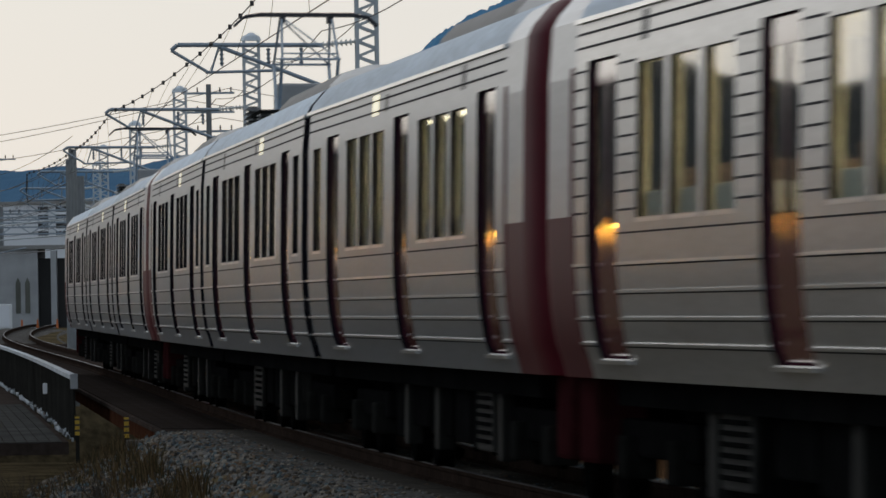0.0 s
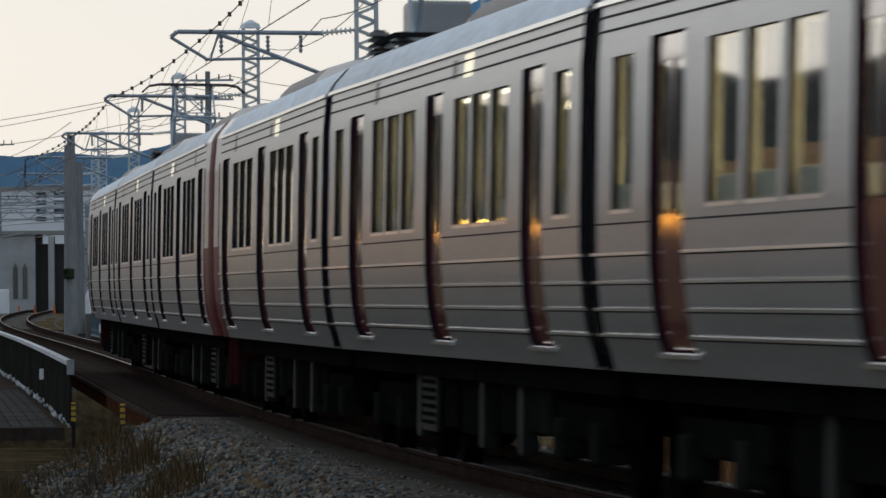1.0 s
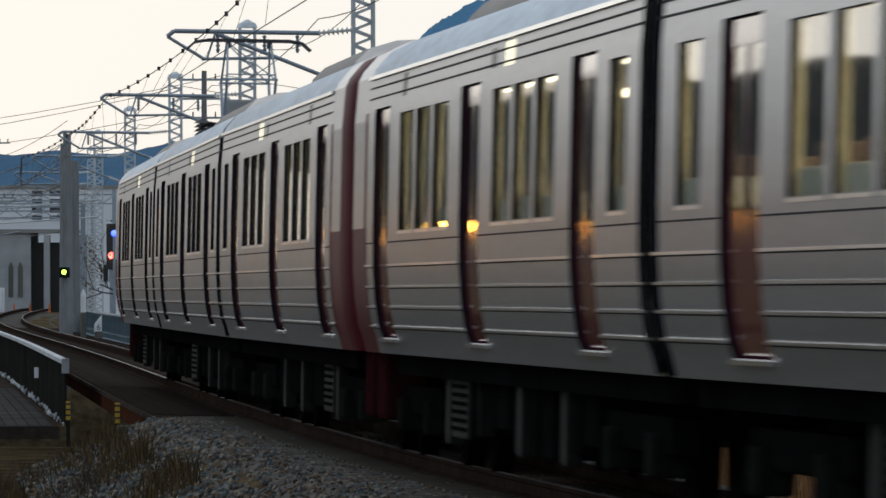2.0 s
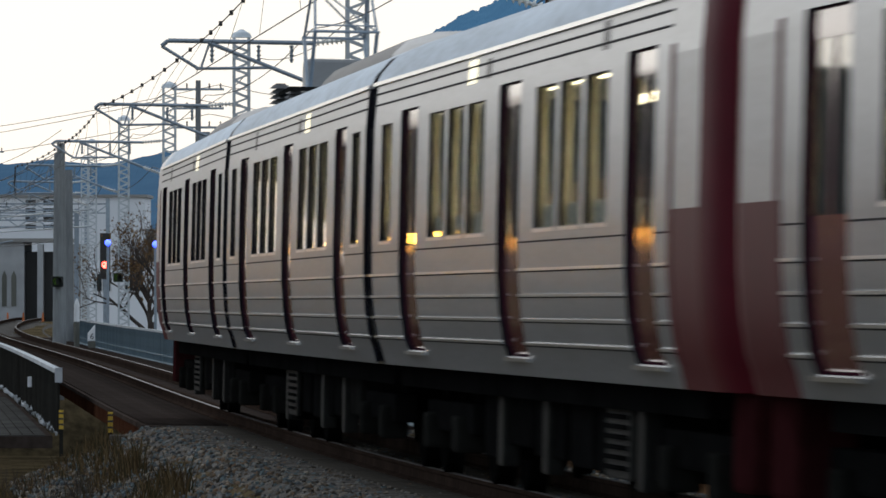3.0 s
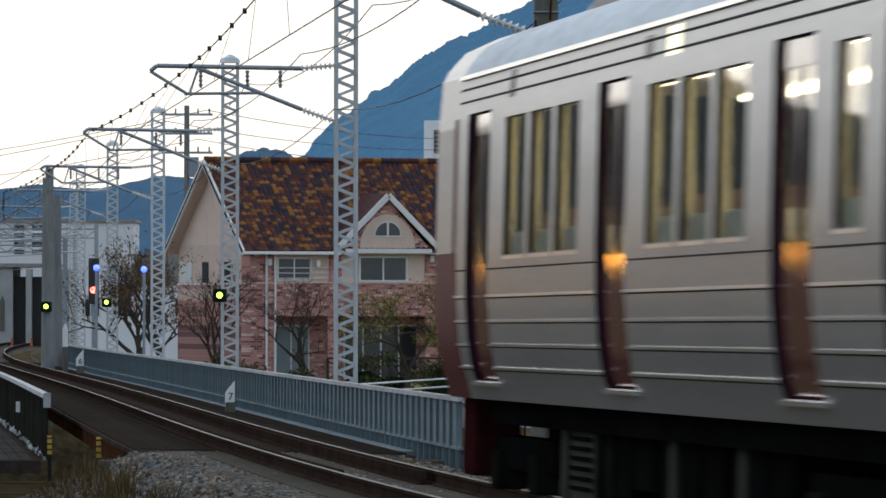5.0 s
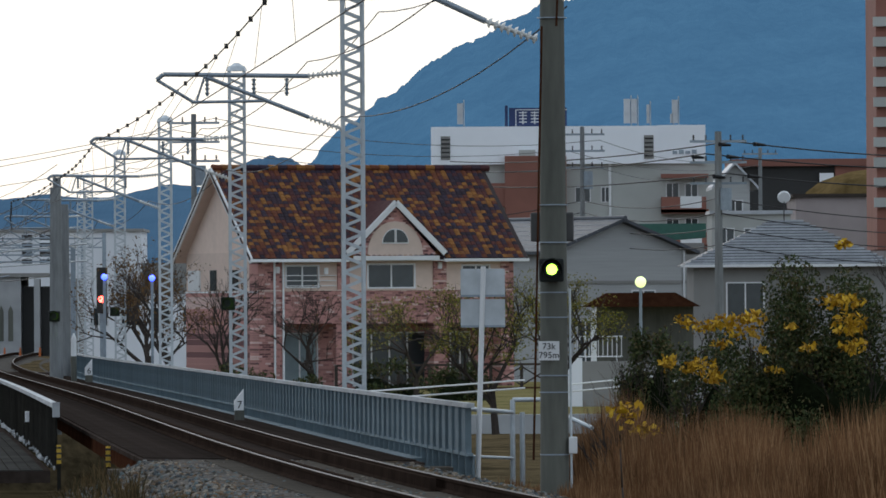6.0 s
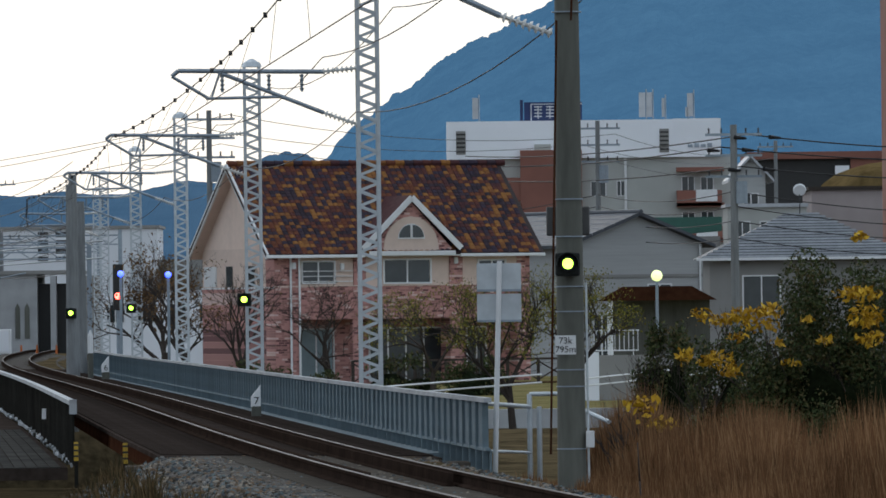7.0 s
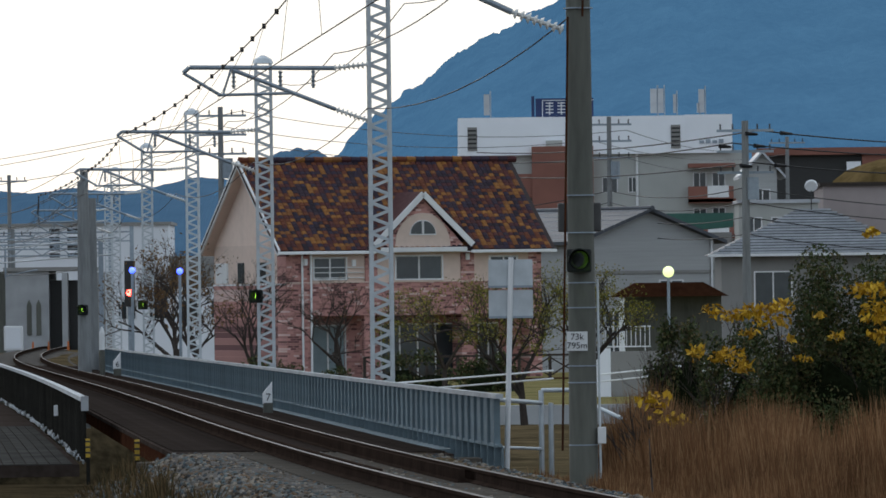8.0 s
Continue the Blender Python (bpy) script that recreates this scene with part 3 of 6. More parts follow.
# ---- right-hand bridge fence ----
def fence_right():
    fence = thing("bridge_fence", "long blue-grey steel panel fence along the bridge", "fence", kind="structure")
    ss = [float(v) for v in np.arange(95, 272.1, 4.0)]
    part("top_rail", swept([(2.36, 0.5), (2.46, 0.5), (2.46, 0.56), (2.36, 0.56)], ss, cant=False), FENCE_CAP, fence, "pale fence top rail")
    part("lower_rail", swept([(2.37, -0.12), (2.44, -0.12), (2.44, -0.08), (2.37, -0.08)], ss, cant=False), FENCE, fence)
    part("kerb", swept([(2.05, -0.42), (2.6, -0.42), (2.6, -0.27), (2.05, -0.27)], ss[2:], cant=False), FENCE, fence, "pale kerb at the foot of the fence")
    part("lower_panel", swept([(2.44, -0.6), (2.46, -0.6), (2.46, -0.12), (2.44, -0.12)], ss, cant=False), FENCE, fence, "shaded lower fence panel")
    piece = slat = None
    for k in range(0, 300):
        s = 95.3 + k * 1.12
        if s > 271.5:
            break
        m = along(s, 2.41)
        if piece is None:
            piece = part("panel", B(0.02, 1.10, -0.012, 0.012, -0.1, 0.5), FENCE, fence)
            piece.matrix_basis = m
            slat = part("post", box(B(-0.03, 0.03, -0.03, 0.05, -0.62, -0.1), -0.025, 0.025, -0.03, 0.05, -0.1, 0.5), FENCE, fence)
            slat.matrix_basis = m
        else:
            share(piece, fence, m)
            share(slat, fence, m)


fence_right()


PLANK = material("grey_walkway_plank", (0.062, 0.060, 0.056), 0.95, 0.0, 5, 0.4, 0.003, spec=0.0)


def fence_left():
    fence = thing("walkway_fence", "dark weathered panel fence with a pale chipped top rail", "fence", kind="structure")
    ss = [float(v) for v in np.arange(121.5, 230.1, 3.0)]
    part("top_rail", swept([(-2.36, 0.27), (-2.24, 0.27), (-2.24, 0.34), (-2.36, 0.34)], ss, cant=False), FENCE_CAP, fence)
    part("panel", swept([(-2.31, -0.72), (-2.28, -0.72), (-2.28, 0.28), (-2.31, 0.28)], ss, cant=False), FENCE_DARK, fence)
    post = chip = None
    rnd = random.Random(4)
    for k in range(110):
        m = along(121.9 + k * 0.95, -2.31)
        if post is None:
            post = part("post", B(-0.03, 0.03, 0.0, 0.005, -0.72, 0.28), UNDER_BOX, fence)
            post.matrix_basis = m
            chip = part("foot_block", B(-0.1, 0.1, 0.0, 0.035, -0.75, -0.69, 0.012), FENCE_CAP, fence, "chipped pale foot block")
            chip.matrix_basis = m
        else:
            share(post, fence, m)
            share(chip, fence, m @ pose(rnd.uniform(-0.2, 0.2), rnd.uniform(0, 0.03), rnd.uniform(-0.02, 0.02), 0, rnd.uniform(-20, 20), rnd.uniform(-20, 20)))
    for k in range(28):
        o = -2.6 - k * 0.19
        part("plank", swept([(o - 0.085, -0.76), (o + 0.085, -0.76), (o + 0.085, -0.735), (o - 0.085, -0.735)], ss[:16], cant=False), PLANK, fence)
    part("end_post", B(-0.05, 0.05, -0.06, 0.06, 0.12, 0.36), FENCE_CAP, fence).matrix_basis = along(121.5, -2.3)
    part("walkway", swept([(-8.0, -0.95), (-2.4, -0.95), (-2.4, -0.75), (-8.0, -0.75)], ss, cant=False), DECK, fence, "slatted walkway deck")


fence_left()


# ---- catenary masts ----
def lattice(height, w=0.36):
    bm = bmesh.new()
    h = w / 2
    for x in (-h, h):
        for y in (-h, h):
            bar(bm, (x, y, 0), (x, y, height), 0.06, 0.06)
    step = 0.28
    k = int(height / step)
    for i in range(k):
        z = i * step
        for y in (-h, h):
            bar(bm, (-h, y, z), (h, y, z + step / 2), 0.05, 0.015, (0, 1, 0))
            bar(bm, (h, y, z + step / 2), (-h, y, z + step), 0.05, 0.015, (0, 1, 0))
        for x in (-h, h):
            bar(bm, (x, -h, z), (x, h, z + step / 2), 0.05, 0.015, (1, 0, 0))
            bar(bm, (x, h, z + step / 2), (x, -h, z + step), 0.05, 0.015, (1, 0, 0))
    return bm


def insulator(bm, p0, p1, n=8, r=0.07):
    p0, p1 = Vector(p0), Vector(p1)
    tube(bm, p0, p1, 0.025)
    for i in range(n):
        a, b = p0.lerp(p1, (i + 0.2) / n), p0.lerp(p1, (i + 0.6) / n)
        tube(bm, a, b, r, r * 0.6, 10)
    return bm


def bracket(mast, m, top=6.2, low=5.17, reach=3.45):
    """Cantilever of the overhead line; -x towards the track."""
    made = [part("insulator", insulator(bmesh.new(), (-0.18, 0, top), (-0.85, 0, top - 0.06)), PORCELAIN, mast, "white ribbed porcelain insulator"),
            part("insulator", insulator(bmesh.new(), (-0.18, 0, low), (-0.8, 0, low + 0.22)), PORCELAIN, mast, "white ribbed porcelain insulator")]
    bm = bmesh.new()
    tube(bm, (-0.8, 0, top - 0.06), (-reach, 0, top - 0.02), 0.042)
    tube(bm, (-0.8, 0, low + 0.22), (-reach + 0.75, 0, top - 0.06), 0.038)
    tube(bm, (-reach, 0, top - 0.02), (-reach - 0.12, 0, top - 0.12), 0.04)
    tube(bm, (-reach - 0.12, 0, top - 0.12), (-reach + 0.55, 0, low + 0.5), 0.03)
    tube(bm, (-reach + 0.5, 0, low + 0.5), (-1.6, 0, low + 0.52), 0.028)
    tube(bm, (-reach + 0.75, 0, top - 0.06), (-reach + 0.6, 0, low + 0.5), 0.02)
    made.append(part("bracket", bm, GALV_DARK, mast, "blue-grey tubular overhead line bracket"))
    for x in (-reach + 0.8, -1.2, -1.8):
        made.append(part("hanging_insulator", insulator(bmesh.new(), (x, 0, top - 0.1), (x, 0, top - 0.42), 4, 0.05), GALV_DARK, mast))
    for o in made:
        o.matrix_basis = m


MASTS = [(135, 3.42), (180, 3.47), (225, 3.7), (270, 4.0), (315, 3.8), (360, 3.4)]
for s, off in MASTS:
    mast = thing("catenary_mast", "pale galvanised lattice steel overhead line mast behind the bridge fence", "mast", group="lattice masts along the line")
    p = line(s * 1.004, off, 0, False)
    tall = 12.5 if s == 135 else 10.0
    mast.matrix_basis = Matrix.Translation((p.x, p.y, p.z - 2.2)) @ pose(0, 0, 0, 0, 0, -math.degrees(heading(s)))
    part("lattice", lattice(tall), GALV, mast)
    part("cap", tube(T((0, 0, tall), (0, 0, tall + 0.12), 0.26, 0.2, 8), (0, 0, tall + 0.12), (0, 0, tall + 0.2), 0.18, 0.05, 8), GALV, mast)
    bracket(mast, Matrix.Translation((0, 0, 2.2)))

# concrete pole beside the line
pole = thing("concrete_pole", "grey-green concrete railway pole with steel bands and a kilometre plate", "pole")
pole.matrix_basis = Matrix.Translation((1.66, 89.0, -0.75))
part("shaft", T((0, 0, 0), (0, 0, 9.0), 0.175, 0.13, 20), CONCRETE, pole, smooth=True)
bracket(pole, Matrix.Translation((0, 0, 0.75)) @ pose(0, 0, 0, 0, 0, 4), 5.9, 4.85, 3.2)


# ---- more materials: houses, hills and plants ----
def mosaic(name, colors, rough=0.75, per_island=False, bump=0.0):
    """Pieces that differ one by one."""
    m = bpy.data.materials.new(name)
    m.use_nodes = True
    n, l = m.node_tree.nodes, m.node_tree.links
    b = n["Principled BSDF"]
    b.inputs["Roughness"].default_value = rough
    b.inputs["Specular IOR Level"].default_value = 0.12
    src = n.new("ShaderNodeNewGeometry") if per_island else n.new("ShaderNodeObjectInfo")
    r = n.new("ShaderNodeValToRGB")
    r.color_ramp.interpolation = "CONSTANT"
    while len(r.color_ramp.elements) < len(colors):
        r.color_ramp.elements.new(0.5)
    for i, (e, c) in enumerate(zip(r.color_ramp.elements, colors)):
        e.position, e.color = i / len(colors), (*c, 1)
    l.new(src.outputs["Random Per Island" if per_island else "Random"], r.inputs["Fac"])
    nz, mx = n.new("ShaderNodeTexNoise"), n.new("ShaderNodeMix")
    nz.inputs["Scale"].default_value = 9
    mx.data_type, mx.blend_type = "RGBA", "OVERLAY"
    mx.inputs[0].default_value = 0.5
    l.new(r.outputs["Color"], mx.inputs[6])
    l.new(nz.outputs["Fac"], mx.inputs[7])
    l.new(mx.outputs[2], b.inputs["Base Color"])
    return m


def brickwork(name, a, b, mortar, w=0.23, h=0.075, patches=0.0, side=False):
    m = bpy.data.materials.new(name)
    m.use_nodes = True
    n, l = m.node_tree.nodes, m.node_tree.links
    p = n["Principled BSDF"]
    p.inputs["Roughness"].default_value = 0.85
    co, mp, br = n.new("ShaderNodeTexCoord"), n.new("ShaderNodeMapping"), n.new("ShaderNodeTexBrick")
    mp.inputs["Rotation"].default_value = (radians(90), 0, radians(90)) if side else (radians(90), 0, 0)
    l.new(co.outputs["Object"], mp.inputs["Vector"])
    l.new(mp.outputs[0], br.inputs["Vector"])
    br.inputs["Scale"].default_value = 1.0
    br.inputs["Brick Width"].default_value, br.inputs["Row Height"].default_value = w, h
    br.inputs["Mortar Size"].default_value = 0.008
    br.inputs["Bias"].default_value = patches
    br.inputs["Color1"].default_value, br.inputs["Color2"].default_value = (0, 0, 0, 1), (1, 1, 1, 1)
    br.inputs["Mortar"].default_value = (0.5, 0.5, 0.5, 1)
    ramp = n.new("ShaderNodeValToRGB")
    ramp.color_ramp.interpolation = "CONSTANT"
    ramp.color_ramp.elements.new(0.5)
    ramp.color_ramp.elements.new(0.9)
    stops4 = ((0.0, b), (0.18, a), (0.60, tuple(0.7 * q for q in a)), (0.88, mortar))
    for i, (pos, c) in enumerate(stops4):
        ramp.color_ramp.elements[i].position, ramp.color_ramp.elements[i].color = pos, (*c, 1)
    l.new(br.outputs["Color"], ramp.inputs["Fac"])
    nz, mx = n.new("ShaderNodeTexNoise"), n.new("ShaderNodeMix")
    nz.inputs["Scale"].default_value = 0.9
    mx.data_type, mx.blend_type = "RGBA", "OVERLAY"
    mx.inputs[0].default_value = 0.35
    l.new(ramp.outputs["Color"], mx.inputs[6])
    l.new(nz.outputs["Fac"], mx.inputs[7])
    l.new(mx.outputs[2], p.inputs["Base Color"])
    return m


TILE_COLORS = [(0.25, 0.11, 0.034), (0.07, 0.028, 0.03), (0.04, 0.03, 0.046), (0.19, 0.08, 0.03), (0.09, 0.033, 0.028), (0.045, 0.03, 0.04), (0.13, 0.045, 0.025), (0.03, 0.022, 0.03)]
TILE = mosaic("mixed_roof_tile", TILE_COLORS)
TILE_REST = mosaic("mixed_roof_tile_rest", TILE_COLORS, per_island=True)
TILE_BASE = material("dark_roof_bed", (0.03, 0.02, 0.02), 0.9)
PLASTER = material("pink_beige_plaster", (0.70, 0.55, 0.47), 0.9, 0.0, 3, 0.1)
BRICK = brickwork("pink_brick_tile", (0.47, 0.235, 0.21), (0.14, 0.062, 0.062), (0.60, 0.43, 0.39), 0.24, 0.09)
BRICK_SIDE = brickwork("pink_brick_tile_side", (0.47, 0.235, 0.21), (0.14, 0.062, 0.062), (0.60, 0.43, 0.39), 0.24, 0.09, side=True)
PANE = material("dark_window_glass", (0.035, 0.045, 0.05), 0.12, 0.0, 2, 0.3, spec=0.8)
CURTAIN = material("pale_blue_curtain", (0.22, 0.29, 0.31), 0.6, 0.0, 3, 0.15)
HOUSE_GREY = material("grey_render", (0.27, 0.265, 0.255), 0.9, 0.0, 1.0, 0.12)
BUILD_BEIGE = material("beige_render", (0.43, 0.44, 0.42), 0.9, 0.0, 0.6, 0.1)
BUILD_WHITE = material("white_cladding", (0.78, 0.80, 0.84), 0.6, 0.0, 0.4, 0.05)
BUILD_RED = material("terracotta_render", (0.24, 0.10, 0.075), 0.85, 0.0, 0.6, 0.15)
SLATE = material("blue_grey_roof_tile", (0.055, 0.062, 0.075), 0.55, 0.0, 3, 0.3)
SLATE_EDGE = material("pale_tile_edge", (0.40, 0.42, 0.45), 0.5, 0.0, 3, 0.25)
GREEN_ROOF = material("green_sheet_roof", (0.03, 0.11, 0.085), 0.6, 0.0, 3, 0.2)
BLUE_SIGN = material("dark_blue_sign", (0.012, 0.03, 0.11), 0.5, 0.0, 2, 0.1)
BARK = material("dark_bark", (0.045, 0.034, 0.028), 0.95, 0.0, 10, 0.4, 0.01)
DRY = mosaic("dry_grass_blade", [(0.19, 0.097, 0.045), (0.25, 0.135, 0.065), (0.13, 0.067, 0.032), (0.33, 0.195, 0.10), (0.16, 0.08, 0.038)], 0.95, True)
WEED = mosaic("dry_weed", [(0.06, 0.04, 0.02), (0.10, 0.065, 0.03), (0.045, 0.04, 0.02), (0.13, 0.09, 0.045)], 0.95, True)
LEAF_DARK = mosaic("dark_evergreen_leaf", [(0.038, 0.054, 0.02), (0.056, 0.074, 0.026), (0.082, 0.092, 0.034), (0.045, 0.055, 0.025), (0.11, 0.09, 0.04)], 0.75, True)
LEAF_YELLOW = mosaic("yellow_autumn_leaf", [(0.50, 0.30, 0.02), (0.42, 0.24, 0.018), (0.58, 0.37, 0.04), (0.34, 0.19, 0.02)], 0.7, True)
LEAF_WILLOW = mosaic("yellow_green_leaf", [(0.18, 0.17, 0.03), (0.23, 0.21, 0.04), (0.12, 0.135, 0.027), (0.28, 0.22, 0.05)], 0.8, True)
LEAF_BROWN = mosaic("withered_leaf", [(0.16, 0.09, 0.04), (0.11, 0.06, 0.03), (0.2, 0.12, 0.05)], 0.9, True)
# Blue emission on the wooded slope stands in for evening haze.
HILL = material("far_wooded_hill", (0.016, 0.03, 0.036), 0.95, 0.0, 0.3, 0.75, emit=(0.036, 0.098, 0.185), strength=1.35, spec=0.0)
# Dull surface of the out-of-view hill that darkens the train's reflections.
UNSEEN_HILL = material("brown_wooded_hill", (0.07, 0.072, 0.07), 0.95, 0.0, 0.1, 0.4, spec=0.0)
# Haze over the farther hills, again put in as a weaker blue glow.
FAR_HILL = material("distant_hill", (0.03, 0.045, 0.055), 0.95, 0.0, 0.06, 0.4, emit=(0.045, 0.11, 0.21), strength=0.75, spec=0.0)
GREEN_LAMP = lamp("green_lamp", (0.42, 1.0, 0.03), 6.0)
BLUE_LAMP = lamp("blue_lamp", (0.02, 0.06, 1.0), 5.0)
STREET_LAMP = lamp("pale_green_globe", (0.82, 1.0, 0.35), 1.2)
STOP_LAMP = lamp("red_signal_lamp", (1.0, 0.05, 0.03), 14.0)


# ---- hills ----
def hill(name, label, mat, x0, x1, y0, y1, top, nx, ny, rough, scale):
    v, f = [], []
    for j in range(ny + 1):
        k = j / ny
        for i in range(nx + 1):
            x = x0 + (x1 - x0) * i / nx
            z = -10 + (top(x) + 10) * math.sin(k * math.pi / 2) ** 0.9
            z += rough * noise.fractal(Vector((x / scale, k * (y1 - y0) / scale, 0)), 0.8, 2.1, 5) * (0.3 + 0.7 * k)
            v.append((x, y0 + (y1 - y0) * k, z))
    n = nx + 1
    for j in range(ny):
        for i in range(nx):
            f.append((j * n + i, j * n + i + 1, (j + 1) * n + i + 1, (j + 1) * n + i))
    tagged(mesh_object(name, raw(v, f), mat), label, "hill", kind="structure")


def ridge(x):
    u = min(x, 100.0)
    return max(40.0, 78.9 + 0.68 * u - 0.0033 * u * u) + 0.9 * math.sin(x / 5.0) + 0.6 * math.sin(x / 2.3 + 1)


hill("mountain", "wooded mountainside with blue evening haze put in as a glow", HILL, -75, 330, 2050, 2600, ridge, 560, 90, 2.6, 6)
hill("distant_hills", "low hills far away with blue haze put in as a glow", FAR_HILL, -420, 0, 3700, 4100, lambda x: 62 + 3 * math.sin(x / 26.0) + 2 * math.sin(x / 11.0 + 1), 200, 10, 2.0, 30)
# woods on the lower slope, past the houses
hill("near_hill", "dark wooded rise behind the houses with a faint haze glow", FAR_HILL, -56, 0, 1500, 1620, lambda x: 33 - 0.022 * (x + 28) ** 2 + math.sin(x / 3), 120, 12, 1.6, 5)
# Added out of view, only to give the car sides something dark to mirror.
hill("side_hill", "unseen dark hill added for the car sides to reflect", UNSEEN_HILL, -900, -95, 520, 900, lambda x: 27 - 0.00004 * (x + 350) ** 2 + 5 * math.sin(x / 60.0), 90, 20, 8, 60)


# ---- the big-roofed house ----
def window(parent, x, z, w, h, y=0.0, curtain=False, mullions=1):
    """A framed window in a wall that faces -y; x, z: lower left corner."""
    win = part("window", box(box(box(box(bmesh.new(), x - 0.06, x + w + 0.06, y - 0.05, y + 0.02, z + h, z + h + 0.06), x - 0.06, x + w + 0.06, y - 0.07, y + 0.02, z - 0.06, z), x - 0.06, x, y - 0.05, y + 0.02, z, z + h), x + w, x + w + 0.06, y - 0.05, y + 0.02, z, z + h), WHITE, parent, "white framed window")
    n = mullions + 1
    for i in range(n):
        part("pane", B(x + w * i / n + 0.02, x + w * (i + 1) / n - 0.02, y - 0.012, y + 0.01, z, z + h), CURTAIN if curtain else PANE, win)
    for i in range(1, n):
        part("mullion", B(x + w * i / n - 0.03, x + w * i / n + 0.03, y - 0.035, y + 0.01, z, z + h), WHITE, win)
    return win


TILE_SHAPE = [(-0.108, 0.0), (-0.07, 0.03), (0.02, 0.042), (0.08, 0.025), (0.108, 0.0)]


def big_house():
    W_, D_, base, eave, top = 10.6, 8.0, -1.9, 3.62, 6.78
    house = thing("house", "two-storey pink brick house with a mottled orange and purple tiled roof", "house")
    house.matrix_basis = Matrix.Translation((-6.05, 285, 0)) @ pose(0, 0, 0, 0, 0, 22)
    # walls: upper storey plaster, lower storey brick, gable ends
    part("upper_wall", B(0, W_, 0.0, D_, 0.85, eave), PLASTER, house, "pink-beige plaster upper wall")
    part("lower_wall", B(0.05, W_ - 0.05, 1.5, D_ - 0.05, base, 0.85), BRICK, house, "dark pink brick lower wall under the balcony")
    part("brick_band", B(-0.03, W_ + 0.03, -0.06, 0.0, 0.85, 2.12), BRICK, house, "pink brick balcony front")
    part("brick_pier", B(-0.03, 0.95, -0.05, 0.9, base, 3.5), BRICK, house)
    part("brick_pier", B(3.25, 3.75, -0.07, 0.9, 0.85, 3.4), BRICK, house)
    part("brick_pier", B(7.25, 7.8, -0.07, 0.9, base, 3.4), BRICK, house)
    part("brick_pier", B(W_ - 0.5, W_ + 0.03, -0.05, 0.9, base, 3.5), BRICK, house)
    part("side_brick", B(-0.03, 0.0, 0.9, D_, base, 2.1), BRICK, house, "brick lower gable wall").data.materials[0] = BRICK_SIDE
    mid = D_ / 2
    part("gable_wall", prism([(0.0, eave), (D_, eave), (mid, top - 0.12)], "x", 0.0, 0.15), PLASTER, house)
    part("gable_wall", prism([(0.0, eave), (D_, eave), (mid, top - 0.12)], "x", W_ - 0.15, W_), PLASTER, house)
    # roof: two thick slopes, tiles laid on them
    rise = top - eave
    length = math.hypot(mid + 0.45, rise * (mid + 0.45) / mid)
    pitch = math.atan2(rise, mid)
    for turn in (0, 1):
        slope = part("roof_slope", B(-0.5, W_ + 0.5, 0, length, -0.12, 0), TILE_BASE, house, "roof bed under the tiles")
        m = Matrix.Translation((0, -0.45, eave - 0.45 * rise / mid + 0.1)) @ pose(0, 0, 0, math.degrees(pitch))
        if turn:
            m = Matrix.Translation((W_, D_, 0)) @ pose(0, 0, 0, 0, 0, 180) @ m
        slope.matrix_basis = m
        part("soffit_board", B(-0.48, W_ + 0.48, 0.02, length, -0.16, -0.124), PLASTER, house, "pale board under the roof edge").matrix_basis = m
        if turn:
            continue
        cols, rows_ = int((W_ + 1.0) / 0.22), int(length / 0.2)
        tile_bm = prism(TILE_SHAPE, "y", 0.0, 0.23)
        tile, k = None, 0
        verts, faces = [], []
        for r in range(rows_):
            for c in range(cols):
                x, y = -0.40 + c * 0.22, 0.01 + r * 0.2
                tilt = pose(x, y, 0.012, -4)
                if 8 <= c < 28 and r < 15 and k < 300:
                    if tile is None:
                        tile = part("roof_tile", tile_bm, TILE, slope, "glazed mottled roof tile")
                        tile.matrix_basis = tilt
                    else:
                        share(tile, slope, tilt)
                    k += 1
                else:
                    n0 = len(verts)
                    verts += [tilt @ Vector((px, yy, pz)) for yy in (0.0, 0.23) for px, pz in TILE_SHAPE]
                    faces += [tuple(n0 + i for i in range(5))] + [(n0 + i, n0 + i + 1, n0 + 6 + i, n0 + 5 + i) for i in range(4)]
        tagged(part("roof_tiles", raw(verts, faces), TILE_REST, slope, "mottled glazed roof tiles"), kind="stuff")
    ridge_tile = None
    for i in range(30):
        x = -0.4 + i * 0.39
        if ridge_tile is None:
            ridge_tile = part("ridge_tile", T((0, 0, 0), (0.38, 0, 0), 0.14, 0.12, 8), TILE, house)
            ridge_tile.matrix_basis = Matrix.Translation((x, mid, top + 0.16))
        else:
            share(ridge_tile, house, Matrix.Translation((x, mid, top + 0.16)))
    # white eaves, gutters and barge boards
    ez = eave - 0.45 * rise / mid + 0.02
    for a, b in ((-0.5, 3.55), (7.55, W_ + 0.5)):
        part("gutter", B(a, b, -0.55, -0.42, ez - 0.06, ez + 0.06, 0.02), WHITE, house, "white eaves gutter")
    part("soffit", B(-0.45, W_ + 0.45, -0.45, 0.02, ez - 0.02, ez + 0.02), WHITE, house)
    for x in (-0.5,):
        for e in (-1, 1):
            bm = bmesh.new()
            bar(bm, (x + 0.04, mid + e * (mid + 0.45), ez), (x + 0.04, mid, top + 0.05), 0.26, 0.07, (1, 0, 0))
            part("barge_board", bm, WHITE, house, "white barge board")
    # front gable with a half-round window
    ax, az = 5.55, 5.5
    part("front_gable", prism([(3.75, 3.4), (7.4, 3.4), (ax, az - 0.1)], "y", -0.3, 1.8), BRICK, house, "small brick front gable")
